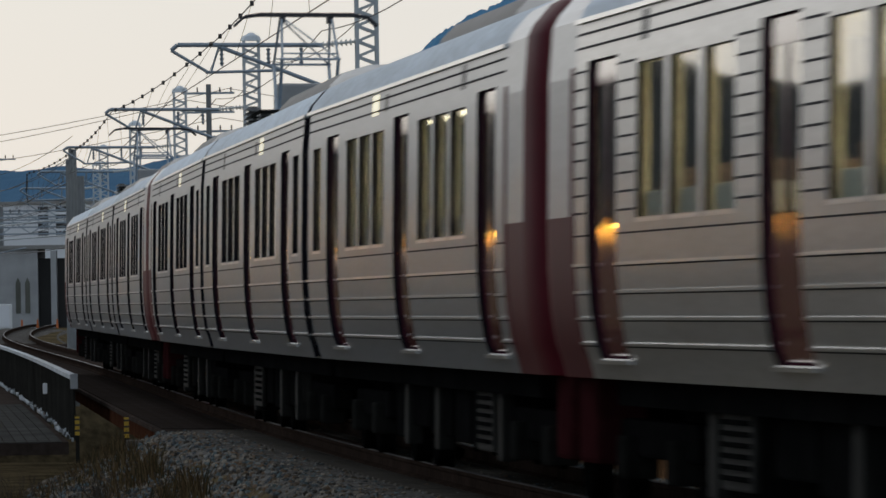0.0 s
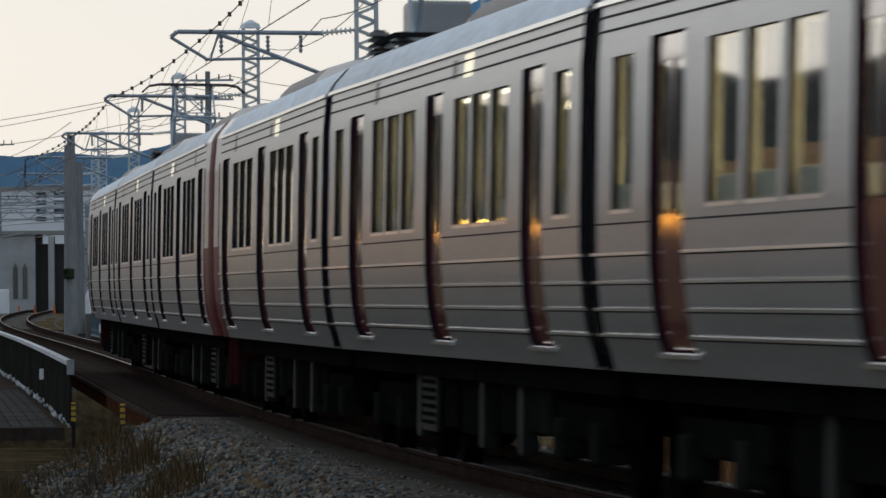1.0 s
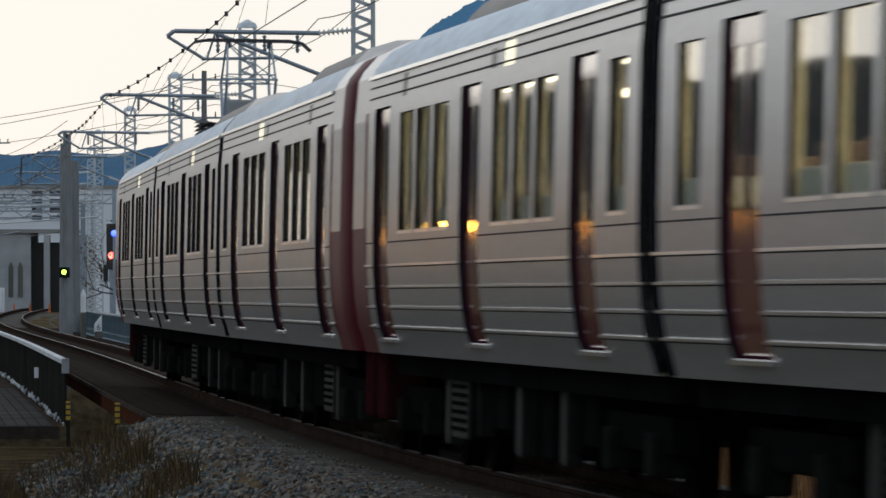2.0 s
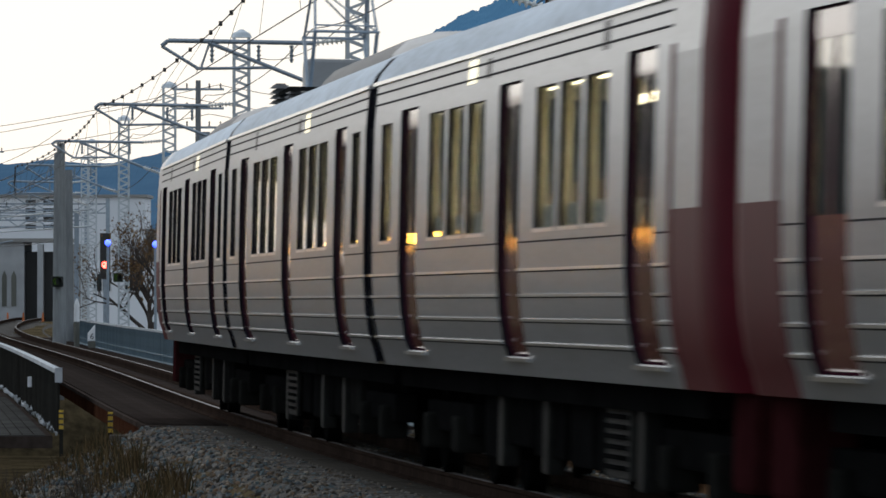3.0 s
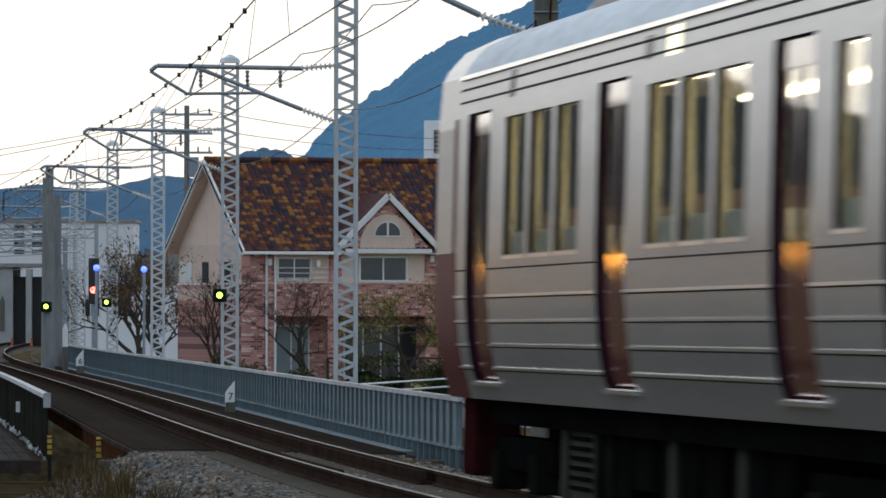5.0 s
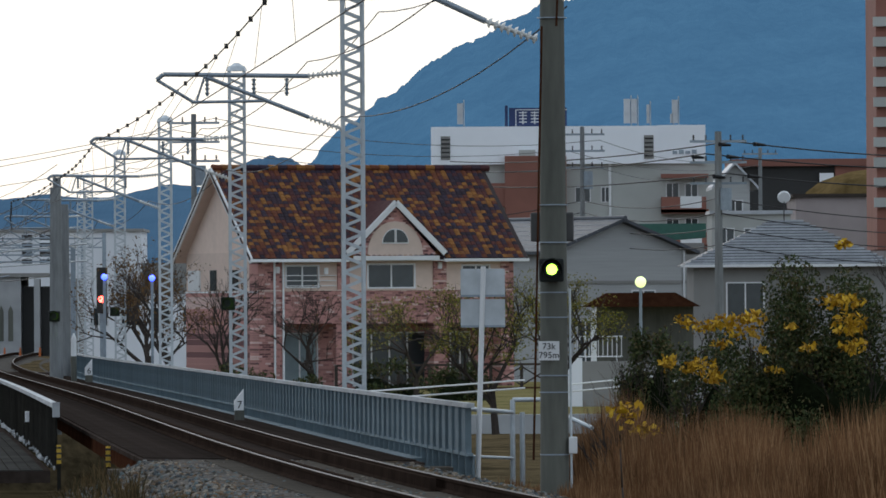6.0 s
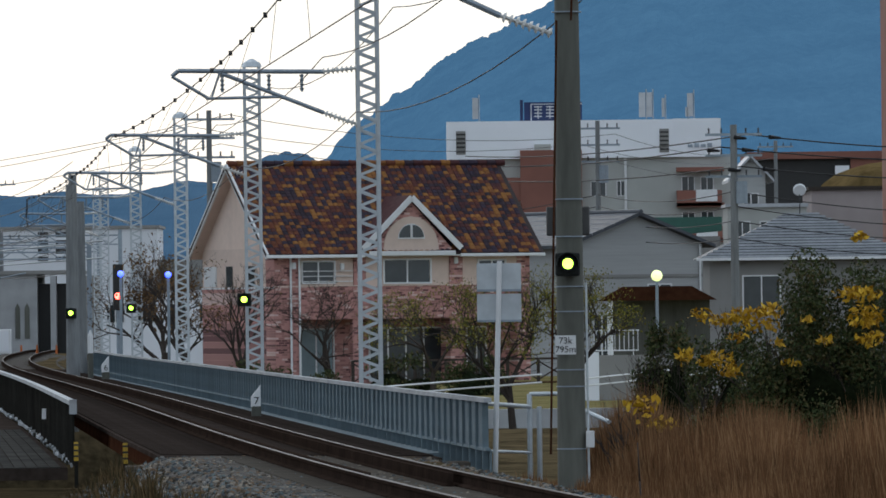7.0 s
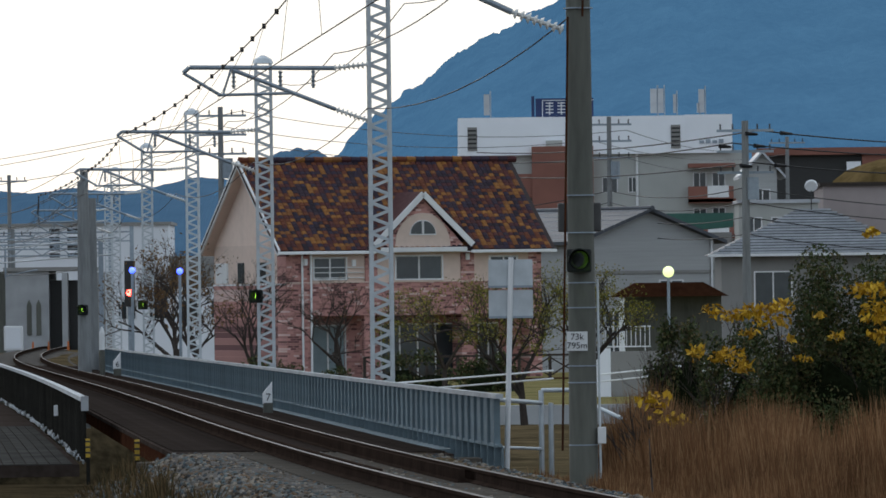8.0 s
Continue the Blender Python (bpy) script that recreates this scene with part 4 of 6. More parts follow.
    arc = [(ax - 1.15, 3.4), (ax + 1.15, 3.4)] + [(ax + 1.15 * math.cos(a), 3.55 + 1.25 * math.sin(a)) for a in np.linspace(0.0, math.pi, 13)]
    part("gable_arch", prism(arc, "y", -0.34, -0.3), PLASTER, house, "plaster arch in the gable")
    for e in (-1, 1):
        bm = bmesh.new()
        bar(bm, (ax + e * 2.05, -0.46, 3.55), (ax, -0.46, az + 0.03), 0.22, 0.07, (0, 1, 0))
        part("barge_board", bm, WHITE, house)
        half = [(ax + e * 0.05, 3.98)] + [(ax + e * (0.05 + 0.47 * math.cos(a)), 3.98 + 0.5 * math.sin(a)) for a in np.linspace(0.0, math.pi / 2, 7)]
        big = [(ax + e * 0.01, 3.93)] + [(ax + e * (0.01 + 0.55 * math.cos(a)), 3.93 + 0.59 * math.sin(a)) for a in np.linspace(0.0, math.pi / 2, 7)]
        win = part("fanlight", prism(big, "y", -0.37, -0.34), WHITE, house, "half-round fanlight")
        part("pane", prism(half, "y", -0.385, -0.365), PANE, win)
        slab = part("gable_roof", prism([(ax, az + 0.12), (ax, az), (ax + e * 2.15, 3.5), (ax + e * 2.15, 3.62)], "y", -0.45, 2.4), TILE, house)
    part("ledge", B(3.75, 7.35, -0.5, 0.0, 3.28, 3.46, 0.02), WHITE, house, "white moulded ledge")
    window(house, 1.15, 2.28, 1.3, 0.78)
    window(house, 4.55, 2.25, 1.9, 0.86)
    window(house, 8.5, 2.28, 1.1, 0.78)
    window(house, 1.55, -1.55, 1.4, 2.0, 1.5, True)
    window(house, 4.5, -1.55, 3.0, 2.0, 1.5, False, 3)
    window(house, 8.6, -1.55, 0.75, 2.0, 1.5)
    for z in (2.3, 2.5, 2.7):
        part("balcony_rail", B(1.0, 3.2, -0.1, -0.06, z, z + 0.03), WHITE, house)
    part("balcony_cap", B(-0.06, W_ + 0.06, -0.1, 0.0, 2.12, 2.16), PLASTER, house, "pale capping on the balcony front")
    for x, z in ((2.75, 2.75), (3.5, 3.0), (7.5, 2.95), (0.75, 2.8), (7.5, -0.2)):
        part("wall_lamp", B(x - 0.08, x + 0.08, -0.18, -0.07, z, z + 0.26, 0.03), WHITE, house, "small white wall lamp")
    for x in (0.62, 0.98):
        part("downpipe", T((x, -0.12, base), (x, -0.12, 3.4), 0.045), WHITE, house, "white downpipe")
    part("porch_post", B(3.2, 3.5, 0.0, 0.3, base, 0.85), BRICK, house)
    # gable windows on the side wall
    for y, w, col in ((2.2, 0.7, PANE), (4.6, 0.6, PANE), (6.4, 1.3, WHITE)):
        part("side_window", box(bmesh.new(), -0.06, 0.0, y, y + w, 2.15, 2.95), col, house, "narrow gable window")
    part("trim", B(-0.06, -0.0, 0.0, D_, 2.06, 2.12), WHITE, house)
    # garden deck and lattice rail
    deck = thing("garden_deck", "brown timber garden deck with a lattice railing", "deck")
    deck.matrix_basis = Matrix.Translation((-3.0, 278, -2.0)) @ pose(0, 0, 0, 0, 0, 14)
    part("platform", B(0, 8.5, 0, 2.5, 0.2, 0.4), RUST, deck)
    part("handrail", B(0, 8.5, -0.05, 0.05, 1.25, 1.33), BARK, deck)
    for i in range(8):
        part("post", B(i * 1.2 - 0.05, i * 1.2 + 0.05, -0.05, 0.05, 0.2, 1.3), BARK, deck)
        if i < 7:
            for e in (0, 1):
                bm = bmesh.new()
                bar(bm, (i * 1.2, 0, 0.5 + e * 0.7), (i * 1.2 + 1.2, 0, 1.2 - e * 0.7), 0.05, 0.04, (0, 1, 0))
                part("brace", bm, BARK, deck)


big_house()


# ---- the white-topped block and its neighbours ----
def apartment_block():
    b = thing("apartment_building", "apartment building with a large white clad top storey", "apartment building")
    b.matrix_basis = Matrix.Translation((1.6, 626, 0))
    part("wall", B(0, 24.0, 0.5, 14, -2.5, 13.4), BUILD_BEIGE, b, "beige rendered wall")
    part("white_top", B(-0.2, 19.0, 0, 14.2, 13.2, 16.4), BUILD_WHITE, b, "plain white cladding")
    part("white_top", B(18.98, 23.0, 0.2, 14.0, 13.2, 16.45), BUILD_WHITE, b)
    part("stair_block", B(6.0, 11.2, -0.7, 0.5, -2.5, 13.9), BUILD_RED, b, "terracotta stair block")
    part("stair_block", B(4.2, 6.0, -0.6, 0.5, 9.6, 11.6), BUILD_RED, b)
    part("lift_head", B(7.2, 8.6, -0.5, 0.5, 13.4, 14.4), BUILD_BEIGE, b)
    for x in (0.6, 17.8):
        lou = part("louvre", B(x, x + 0.8, -0.06, 0.1, 13.6, 15.6), HOUSE_GREY, b)
        for k in range(5):
            part("slat", B(x, x + 0.8, -0.1, -0.05, 13.8 + k * 0.36, 13.95 + k * 0.36), BLACK, lou)
    for z in (10.0, 7.0, 4.0):
        for x, w in ((2.0, 3.0), (12.0, 1.2), (14.2, 0.6)):
            window(b, x, z, w, 1.2, 0.5)
        part("balcony", B(19.2, 23.0, -0.9, 0.4, z - 1.0, z + 0.35), BUILD_RED, b, "terracotta balcony")
        part("balcony_panel", B(20.8, 22.6, -0.95, -0.9, z - 0.6, z + 0.4), WHITE, b)
        part("balcony_roof", B(19.2, 23.2, -0.9, 0.4, z + 1.95, z + 2.3), BUILD_RED, b)
        window(b, 19.7, z + 0.2, 1.0, 1.3, 0.5)
        window(b, 21.3, z + 0.2, 1.0, 1.3, 0.5)
    for x in (14.9,):
        part("drain_pipe", T((x, 0.4, 0), (x, 0.4, 13.2), 0.12), WHITE, b)
    bm = bmesh.new()
    for i in range(4):
        box(bm, 20.2 + i * 0.55, 20.6 + i * 0.55, 0.12, 0.17, 14.0, 14.25 + 0.1 * (i % 2))
    part("lettering", bm, GALV_DARK, b, "small grey lettering on the white wall")
    sign = thing("roof_sign", "dark blue rooftop sign with white lettering", "sign")
    sign.matrix_basis = Matrix.Translation((8.0, 627, 16.4))
    part("board", B(0, 4.9, 0, 0.3, 0, 1.6), BLUE_SIGN, sign)
    bm = bmesh.new()
    for i in range(4):
        x = 0.85 + i * 1.0
        for z in (0.35, 0.62, 0.9, 1.15):
            box(bm, x, x + 0.66, -0.03, 0.0, z, z + 0.09)
        box(bm, x + 0.28, x + 0.38, -0.03, 0.0, 0.2, 1.3)
    part("lettering", bm, WHITE, sign, "white character strokes")
    part("frame", box(box(bmesh.new(), 0.55, 4.9, -0.02, 0.0, 1.4, 1.46), 0.55, 0.62, -0.02, 0.0, 0, 1.46), WHITE, sign)
    part("side_face", B(-0.35, -0.1, 0.0, 0.3, 0.0, 1.8), BLUE_SIGN, sign)
    for x, h, w in ((3.9, 2.2, 0.5), (18.2, 2.5, 0.55), (18.8, 2.5, 0.5), (20.0, 2.0, 0.25), (22.3, 2.4, 0.5), (22.0, 1.2, 0.2)):
        a = thing("phone_antenna", "grey rooftop phone antenna panel", "antenna", Matrix.Translation((x, 634, 16.4)), "rooftop antennas")
        part("panel", B(-w / 2, w / 2, -0.15, 0.15, 0.4, h), CONCRETE_PALE, a)
        part("mount", T((w / 2 + 0.08, 0, 0), (w / 2 + 0.08, 0, h + 0.3), 0.06), GALV_DARK, a)


apartment_block()


def plain_house(name, label, m, w, d, base, eave, top, wall, roof_mat, hip=False, courses=0):
    h = thing(name, label, "house", m)
    part("wall", B(0, w, 0, d, base, eave), wall, h)
    o = 0.5
    if hip:
        v = [(-o, -o, eave), (w + o, -o, eave), (w + o, d + o, eave), (-o, d + o, eave), (w * 0.42, d / 2, top), (w * 0.58, d / 2, top)]
        roof = part("roof", raw(v, [(0, 1, 5, 4), (1, 2, 5), (2, 3, 4, 5), (3, 0, 4), (3, 2, 1, 0)]), roof_mat, h)
        for k in range(courses):
            t = (k + 0.5) / courses
            a, b = Vector(v[0]).lerp(Vector(v[4]), t), Vector(v[1]).lerp(Vector(v[5]), t)
            bm = bmesh.new()
            bar(bm, a + Vector((0, -0.03, 0.03)), b + Vector((0, -0.03, 0.03)), 0.05, 0.09)
            part("tile_course", bm, SLATE_EDGE, roof)
    else:
        part("gable", prism([(0, eave), (w, eave), (w / 2, top)], "y", 0.02, d), wall, h)
        for e in (-1, 1):
            x = w / 2 + e * (w / 2 + o)
            z = eave - o * (top - eave) / (w / 2)
            part("roof", prism([(w / 2, top + 0.18), (w / 2, top + 0.02), (x, z), (x, z + 0.16)], "y", -0.4, d + 0.4), roof_mat, h)
    return h


PALE_WALL = material("pale_siding", (0.38, 0.39, 0.39), 0.85, 0.0, 1.5, 0.12, stretch=(0.3, 1, 6))
hh = plain_house("house", "low house with a blue-grey tiled hip roof", Matrix.Translation((12.4, 330, 0)), 8.6, 8.0, -2.2, 3.2, 5.25, HOUSE_GREY, SLATE, True, 16)
part("gutter", B(-0.6, 9.2, -0.62, -0.5, 3.12, 3.24), WHITE, hh)
window(hh, 1.5, 0.9, 1.6, 1.5, 0.0)
dish = thing("satellite_dish", "white satellite dish on a thin pole", "satellite dish", Matrix.Translation((16.6, 333, 5.2)))
part("dish", T((0, -0.05, 1.05), (0, 0.02, 1.08), 0.26, 0.3, 16), WHITE, dish)
part("pole", T((0, 0.05, 0), (0, 0.05, 1.05), 0.025), WIRE, dish)
h2 = plain_house("house", "white-walled house with a grey tiled gable roof", Matrix.Translation((6.4, 345, 0)) @ pose(0, 0, 0, 0, 0, 35), 7.8, 8.5, -2.2, 4.0, 5.35, PALE_WALL, SLATE)
for k in range(7):
    t = (k + 0.5) / 7
    part("tile_course", bar(bmesh.new(), (-0.5 + 4.4 * t, -0.4, 3.95 + 1.55 * t), (-0.5 + 4.4 * t, 8.9, 3.95 + 1.55 * t), 0.06, 0.08), SLATE_EDGE, h2)
window(h2, 4.6, 0.9, 1.3, 1.2)
window(h2, 1.4, -1.2, 0.9, 1.9)
part("downpipe", T((7.6, -0.08, -2.2), (7.6, -0.08, 4.0), 0.05), WHITE, h2)
part("belt_board", B(0, 7.8, -0.05, 0.0, 2.45, 2.6), HOUSE_GREY, h2)
part("ridge_cap", T((3.9, -0.45, 5.53), (3.9, 8.95, 5.53), 0.12), SLATE, h2)
h3 = plain_house("house", "low dark-roofed house behind the poles", Matrix.Translation((3.2, 380, 0)), 8.6, 8.0, -2.2, 4.6, 5.9, HOUSE_GREY, AC_GREY, True)
window(h3, 0.8, 2.2, 1.6, 1.2)
shed = thing("porch", "small brown-roofed porch by the white house", "porch", Matrix.Translation((5.9, 262, 0)))
part("roof", prism([(0, 1.45), (4.2, 1.45), (3.3, 1.95), (0.9, 1.95)], "y", 0, 2.5), RUST, shed)
part("post", B(0.3, 0.5, 0.1, 0.3, -2, 1.45), WHITE, shed)
part("wall", B(0.5, 4.0, 1.8, 2.4, -2, 1.45), CONCRETE, shed)
green = thing("shed", "green sheet-roofed shed between the houses", "shed", Matrix.Translation((11.0, 420, 0)))
part("roof", prism([(0, 6.0), (5.5, 6.0), (5.5, 5.2), (0, 4.8)], "y", 0, 4), GREEN_ROOF, green)
part("wall", B(0.1, 5.4, 0.2, 3.8, -2, 4.9), HOUSE_GREY, green)
nar = plain_house("house", "narrow pale three-storey house", Matrix.Translation((17.75, 430, 0)), 1.7, 8.0, -2.2, 8.6, 9.5, PALE_WALL, SLATE_EDGE)
for z in (6.2, 3.6):
    window(nar, 0.45, z, 0.8, 1.2)
far = thing("commercial_building", "dark-fronted commercial building with a wide flat roof", "building", Matrix.Translation((23.0, 520, 0)))
part("wall", B(0, 16, 0, 10, -2.5, 11.0), BLACK, far)
part("roof_slab", B(-0.8, 17, -0.8, 10, 11.0, 11.5), BUILD_RED, far)
part("wing", B(6.5, 16, -0.5, 0, -2.5, 11.0), BUILD_RED, far)
for z in (9.6, 8.3):
    part("lit_sign", B(5.4, 6.4, -0.6, -0.5, z, z + 0.9), BUILD_WHITE, far)
low = thing("building", "low pinkish flat-roofed building behind the tiled houses", "building", Matrix.Translation((21.1, 410, 0)))
part("wall", B(0, 12, 0, 10, -2.2, 7.3), material("mauve_render", (0.31, 0.265, 0.26), 0.9, 0.0, 0.8, 0.15), low)
part("roof_edge", B(-0.2, 12.2, -0.2, 10, 7.3, 7.5), BARK, low)
pale = thing("building", "low pale building with dark windows behind the poles", "building", Matrix.Translation((16.1, 402, 0)))
part("wall", B(0, 4.3, 0, 6, -2.2, 6.3), BUILD_BEIGE, pale)
part("roof_edge", B(-0.1, 4.4, -0.15, 6, 6.3, 6.5), SLATE_EDGE, pale)
for x in (0.4, 1.8, 3.1):
    window(pale, x, 4.6, 0.8, 0.9)
hillock = thing("hillock", "brown grassy hillock above the flat roof", "hillock", Matrix.Translation((29.0, 450, 4.0)), kind="structure")
bm = bmesh.new()
bmesh.ops.create_icosphere(bm, subdivisions=4, radius=1.0)
for v in bm.verts:
    v.co = Vector((v.co.x * 7.5, v.co.y * 6, v.co.z * 5.6)) * (1 + 0.08 * noise.noise(v.co * 3))
part("mound", bm, material("dry_brown_slope", (0.11, 0.075, 0.03), 0.95, 0.0, 1.5, 0.4, 0.05, second=(0.16, 0.11, 0.05), spec=0.0), hillock)
tower = thing("apartment_tower", "tall brown apartment tower with stacked balconies", "apartment building", Matrix.Translation((21.85, 350, 0)))
part("wall", B(0, 6, 0, 8, 4, 30), BUILD_RED, tower)
for k in range(10):
    part("balcony", B(-0.15, 3, -0.3, 0, 6 + k * 0.95, 6.45 + k * 0.95), BUILD_BEIGE, tower)

# ---- the far end of the line: underpass, white hall ----
under = thing("underpass", "grey concrete underpass portal with two narrow arched niches", "underpass", Matrix.Translation((-23.2, 392, 0)), kind="structure")
part("side_wall", B(0, 2.3, 0, 8, -1.2, 3.1), CONCRETE_PALE, under)
# Niches are darker arched panels, slightly proud of the wall.
for x in (1.25, 1.75):
    arch = [(x - 0.13, -0.3), (x + 0.13, -0.3), (x + 0.13, 1.3), (x, 1.6), (x - 0.13, 1.3)]
    part("niche", prism(arch, "y", -0.05, 0.02), CONCRETE, under)
# The passage's darkness is a solid black block, not a hollow.
part("dark_opening", B(2.3, 4.2, 1.0, 8, -1.2, 2.6), BLACK, under, "solid black block for the unlit passage mouth")
part("lintel", B(-0.1, 4.6, -0.2, 8, 3.1, 3.3), HOUSE_GREY, under)
part("return_wall", B(-0.9, 0.0, 0.1, 8, -1.2, 3.1), CONCRETE, under, "dark grey-green return wall")
part("pier", B(3.0, 3.3, -0.2, 1.0, -1.2, 3.0), CONCRETE_PALE, under)
part("end_wall", B(4.2, 5.4, 0.3, 8, -1.2, 3.0), HOUSE_GREY, under)
cabinet = thing("equipment_cabinet", "white trackside equipment cabinet", "cabinet", Matrix.Translation((-22.6, 380, -1.0)))
part("body", B(0, 0.95, 0, 0.8, 0, 1.25, 0.03), WHITE, cabinet)
part("door", B(0.1, 0.85, -0.03, 0.0, 0.1, 1.15), BUILD_WHITE, cabinet)
for x in (-21.0, -20.2, -19.2):
    cone = thing("marker_post", "orange trackside marker post", "marker post", Matrix.Translation((x, 378, -1.0)), "orange marker posts")
    part("post", T((0, 0, 0), (0, 0, 0.45), 0.07, 0.04), material("orange_plastic", (0.5, 0.13, 0.03), 0.6), cone)
hall = thing("warehouse", "long white warehouse with dark louvred openings", "warehouse", Matrix.Translation((-42, 540, 0)))
part("wall", B(0, 22, 0, 12, -2.5, 6.9), BUILD_WHITE, hall)
part("roof_edge", B(-0.2, 22.2, -0.2, 12, 6.9, 7.1), HOUSE_GREY, hall)
for x in (13.3, 14.6):
    lou = part("louvre", B(x, x + 0.75, -0.1, 0.0, 4.6, 6.7), BLACK, hall)
    for k in range(3):
        part("slat", B(x, x + 0.75, -0.15, -0.1, 4.9 + k * 0.6, 5.1 + k * 0.6), BUILD_WHITE, lou)
part("wing", B(22, 34, 1, 12, -2.5, 4.6), HOUSE_GREY, hall)
low_hall = thing("building", "low pale building with lit windows by the line", "building", Matrix.Translation((-19.5, 430, 0)))
part("wall", B(0, 8.0, 0, 6, -2.5, 2.2), BUILD_WHITE, low_hall)
for i in range(4):
    window(low_hall, 0.6 + i * 1.8, 0.4, 1.0, 1.0)


# ---- poles and wires ----
def utility_pole(x, y, z0, z1, r=0.17, arms=2, label="concrete utility pole with crossarms and insulators"):
    p = thing("utility_pole", label, "utility pole", Matrix.Translation((x, y, z0)), "utility poles")
    h = z1 - z0
    part("shaft", T((0, 0, 0), (0, 0, h), r, r * 0.7, 10), POLE_GREY, p)
    for k in range(arms):
        z = h - 0.45 - k * 0.85
        part("crossarm", B(-1.15, 1.15, -0.06, 0.06, z, z + 0.1), GALV_DARK, p)
        for e in (-1.0, -0.5, 0.5, 1.0):
            part("insulator", insulator(bmesh.new(), (e, 0, z + 0.1), (e, 0, z + 0.32), 3, 0.06), WIRE, p)
    part("transformer", T((0.3, -0.1, h - 3.2), (0.3, -0.1, h - 2.3), 0.24, n=12), GALV_DARK, p) if arms > 2 else None
    return p


utility_pole(-9.85, 330, -2, 10.1, arms=3)
utility_pole(8.6, 380, -2, 10.6, arms=3)
utility_pole(12.3, 300, -2, 8.5, 0.2, arms=3)
utility_pole(22.4, 480, -2, 11.5, arms=1)
utility_pole(-27.5, 470, -2, 9.5, arms=1)
utility_pole(-21.3, 352, -2, 4.6, 0.16, arms=0, label="grey trackside steel pole")
utility_pole(-24.4, 420, -2, 5.6, 0.16, arms=1)
for x, y, top in ((-11.55, 237, 5.4), (-11.95, 247, 5.9), (-12.4, 262, 5.2)):
    utility_pole(x, y, -2.5, top, 0.2, arms=0, label="thick grey concrete line pole beside the track")


def cable(name, label, points, r, sag=0.0, beads=0.0, mat=None):
    c = thing(name, label, "cable", kind="structure")
    bm = bmesh.new()
    marks = []
    for a, b in zip(points, points[1:]):
        a, b = Vector(a), Vector(b)
        n = 10
        pts = [a.lerp(b, i / n) - Vector((0, 0, sag * 4 * (i / n) * (1 - i / n))) for i in range(n + 1)]
        for p, q in zip(pts, pts[1:]):
            tube(bm, p, q, r, n=5)
        if beads:
            k = int((b - a).length / beads)
            for i in range(k):
                t = (i + 0.5) / k
                marks.append(a.lerp(b, t) - Vector((0, 0, sag * 4 * t * (1 - t))))
    part("strand", bm, mat or WIRE, c)
    for m in marks:
        part("clip", box(bmesh.new(), m.x - 0.03, m.x + 0.03, m.y - 0.05, m.y + 0.05, m.z - 0.04, m.z + 0.04), BLACK, c)
    return c


stops = [45.0, 90.0, 135.5, 180.7, 225.9, 271, 316, 361]
mess = [line(s, 0.05 + 0.45 * (k % 2 == 0), 6.12, False) for k, s in enumerate(stops)]
cont = [line(s, -0.2 + 0.4 * (k % 2), 5.15, False) for k, s in enumerate(stops)]
cable("messenger_wire", "overhead messenger wire with small clips above the track", mess, 0.011, 0.12, 4.6)
cable("contact_wire", "overhead contact wire above the track", cont, 0.009, 0.0)
drop = thing("dropper_wires", "thin droppers between the overhead wires", "cable", kind="structure")
for (a, b), (c, d) in zip(zip(mess, mess[1:]), zip(cont, cont[1:])):
    for i in range(5):
        t = (i + 0.5) / 5
        part("dropper", T(a.lerp(b, t) - Vector((0, 0, 0.12 * 4 * t * (1 - t))), c.lerp(d, t), 0.004, n=4), WIRE, drop)
for off, z, sag in ((3.9, 7.3, 0.5), (2.6, 6.4, 0.35), (3.2, 5.4, 0.4)):
    cable("feeder_wire", "thin feeder wire along the masts", [line(s, off, z, False) for s in stops[1:]], 0.010, sag)
for z, e in ((9.9, 0.9), (9.4, -0.9), (8.6, 0.5)):
    cable("power_line", "thin power line between the utility poles", [(-42, 430, z - 1.5), (-9.85 + e, 330, z), (8.6 + e, 380, z), (22.4, 480, z + 1)], 0.016, 0.7)
    dark_line = cable("power_line", "dark power line over the houses", [(2.0, 420, z - 0.3), (12.3 + e * 0.6, 300, z - 1.8), (30.0, 330, z - 1.9)], 0.03, 0.35, mat=LINE_BLACK)
    for bx, bz in ((12.3 + e * 0.6 + 0.9, 0.0), (12.3 + e * 0.6 - 0.5, 0.0)):
        part("splice", T((bx, 299.5, z - 1.93), (bx + 0.45, 300, z - 1.96), 0.09, 0.05), LINE_BLACK, dark_line)
for z in (4.6, 5.2, 3.9, 5.8):
    cable("power_line", "thin telephone line over the houses", [(-4.0, 400, z), (8.6, 380, z + 1.0), (12.3, 300, z), (28, 335, z - 0.6)], 0.022, 0.4, mat=LINE_BLACK)
for z in (4.4, 5.0, 5.7, 6.4):
    cable("power_line", "thin line across the far poles", [(-36, 430, z + 0.6), (-21.3, 352, z), (-11.6, 240, z - 0.2)], 0.012, 0.3)
for z in (3.2, 3.8):
    cable("span_wire", "grey span wire over the far tracks", [(-30, 400, z), (-11.6, 262, z)], 0.03, 0.0, mat=GALV_DARK)

# ---- what the pole carries, posts and signs beside the line ----
for z in (0.6, 1.55, 2.25, 2.55, 3.15, 3.6, 5.85, 1.35):
    part("band", T((0, 0, z), (0, 0, z + 0.014), 0.177, n=20), GALV_DARK, pole, "thin steel band")
part("conduit", T((0.2, -0.1, 0.2), (0.19, -0.1, 2.6), 0.014), GALV, pole, "pale cable conduit")
part("junction_box", B(0.17, 0.27, -0.16, -0.04, 0.62, 0.82, 0.01), WHITE, pole)
part("back_box", B(-0.27, 0.25, 0.15, 0.35, 3.17, 3.52, 0.02), AC_GREY, pole, "grey steel case behind the pole")
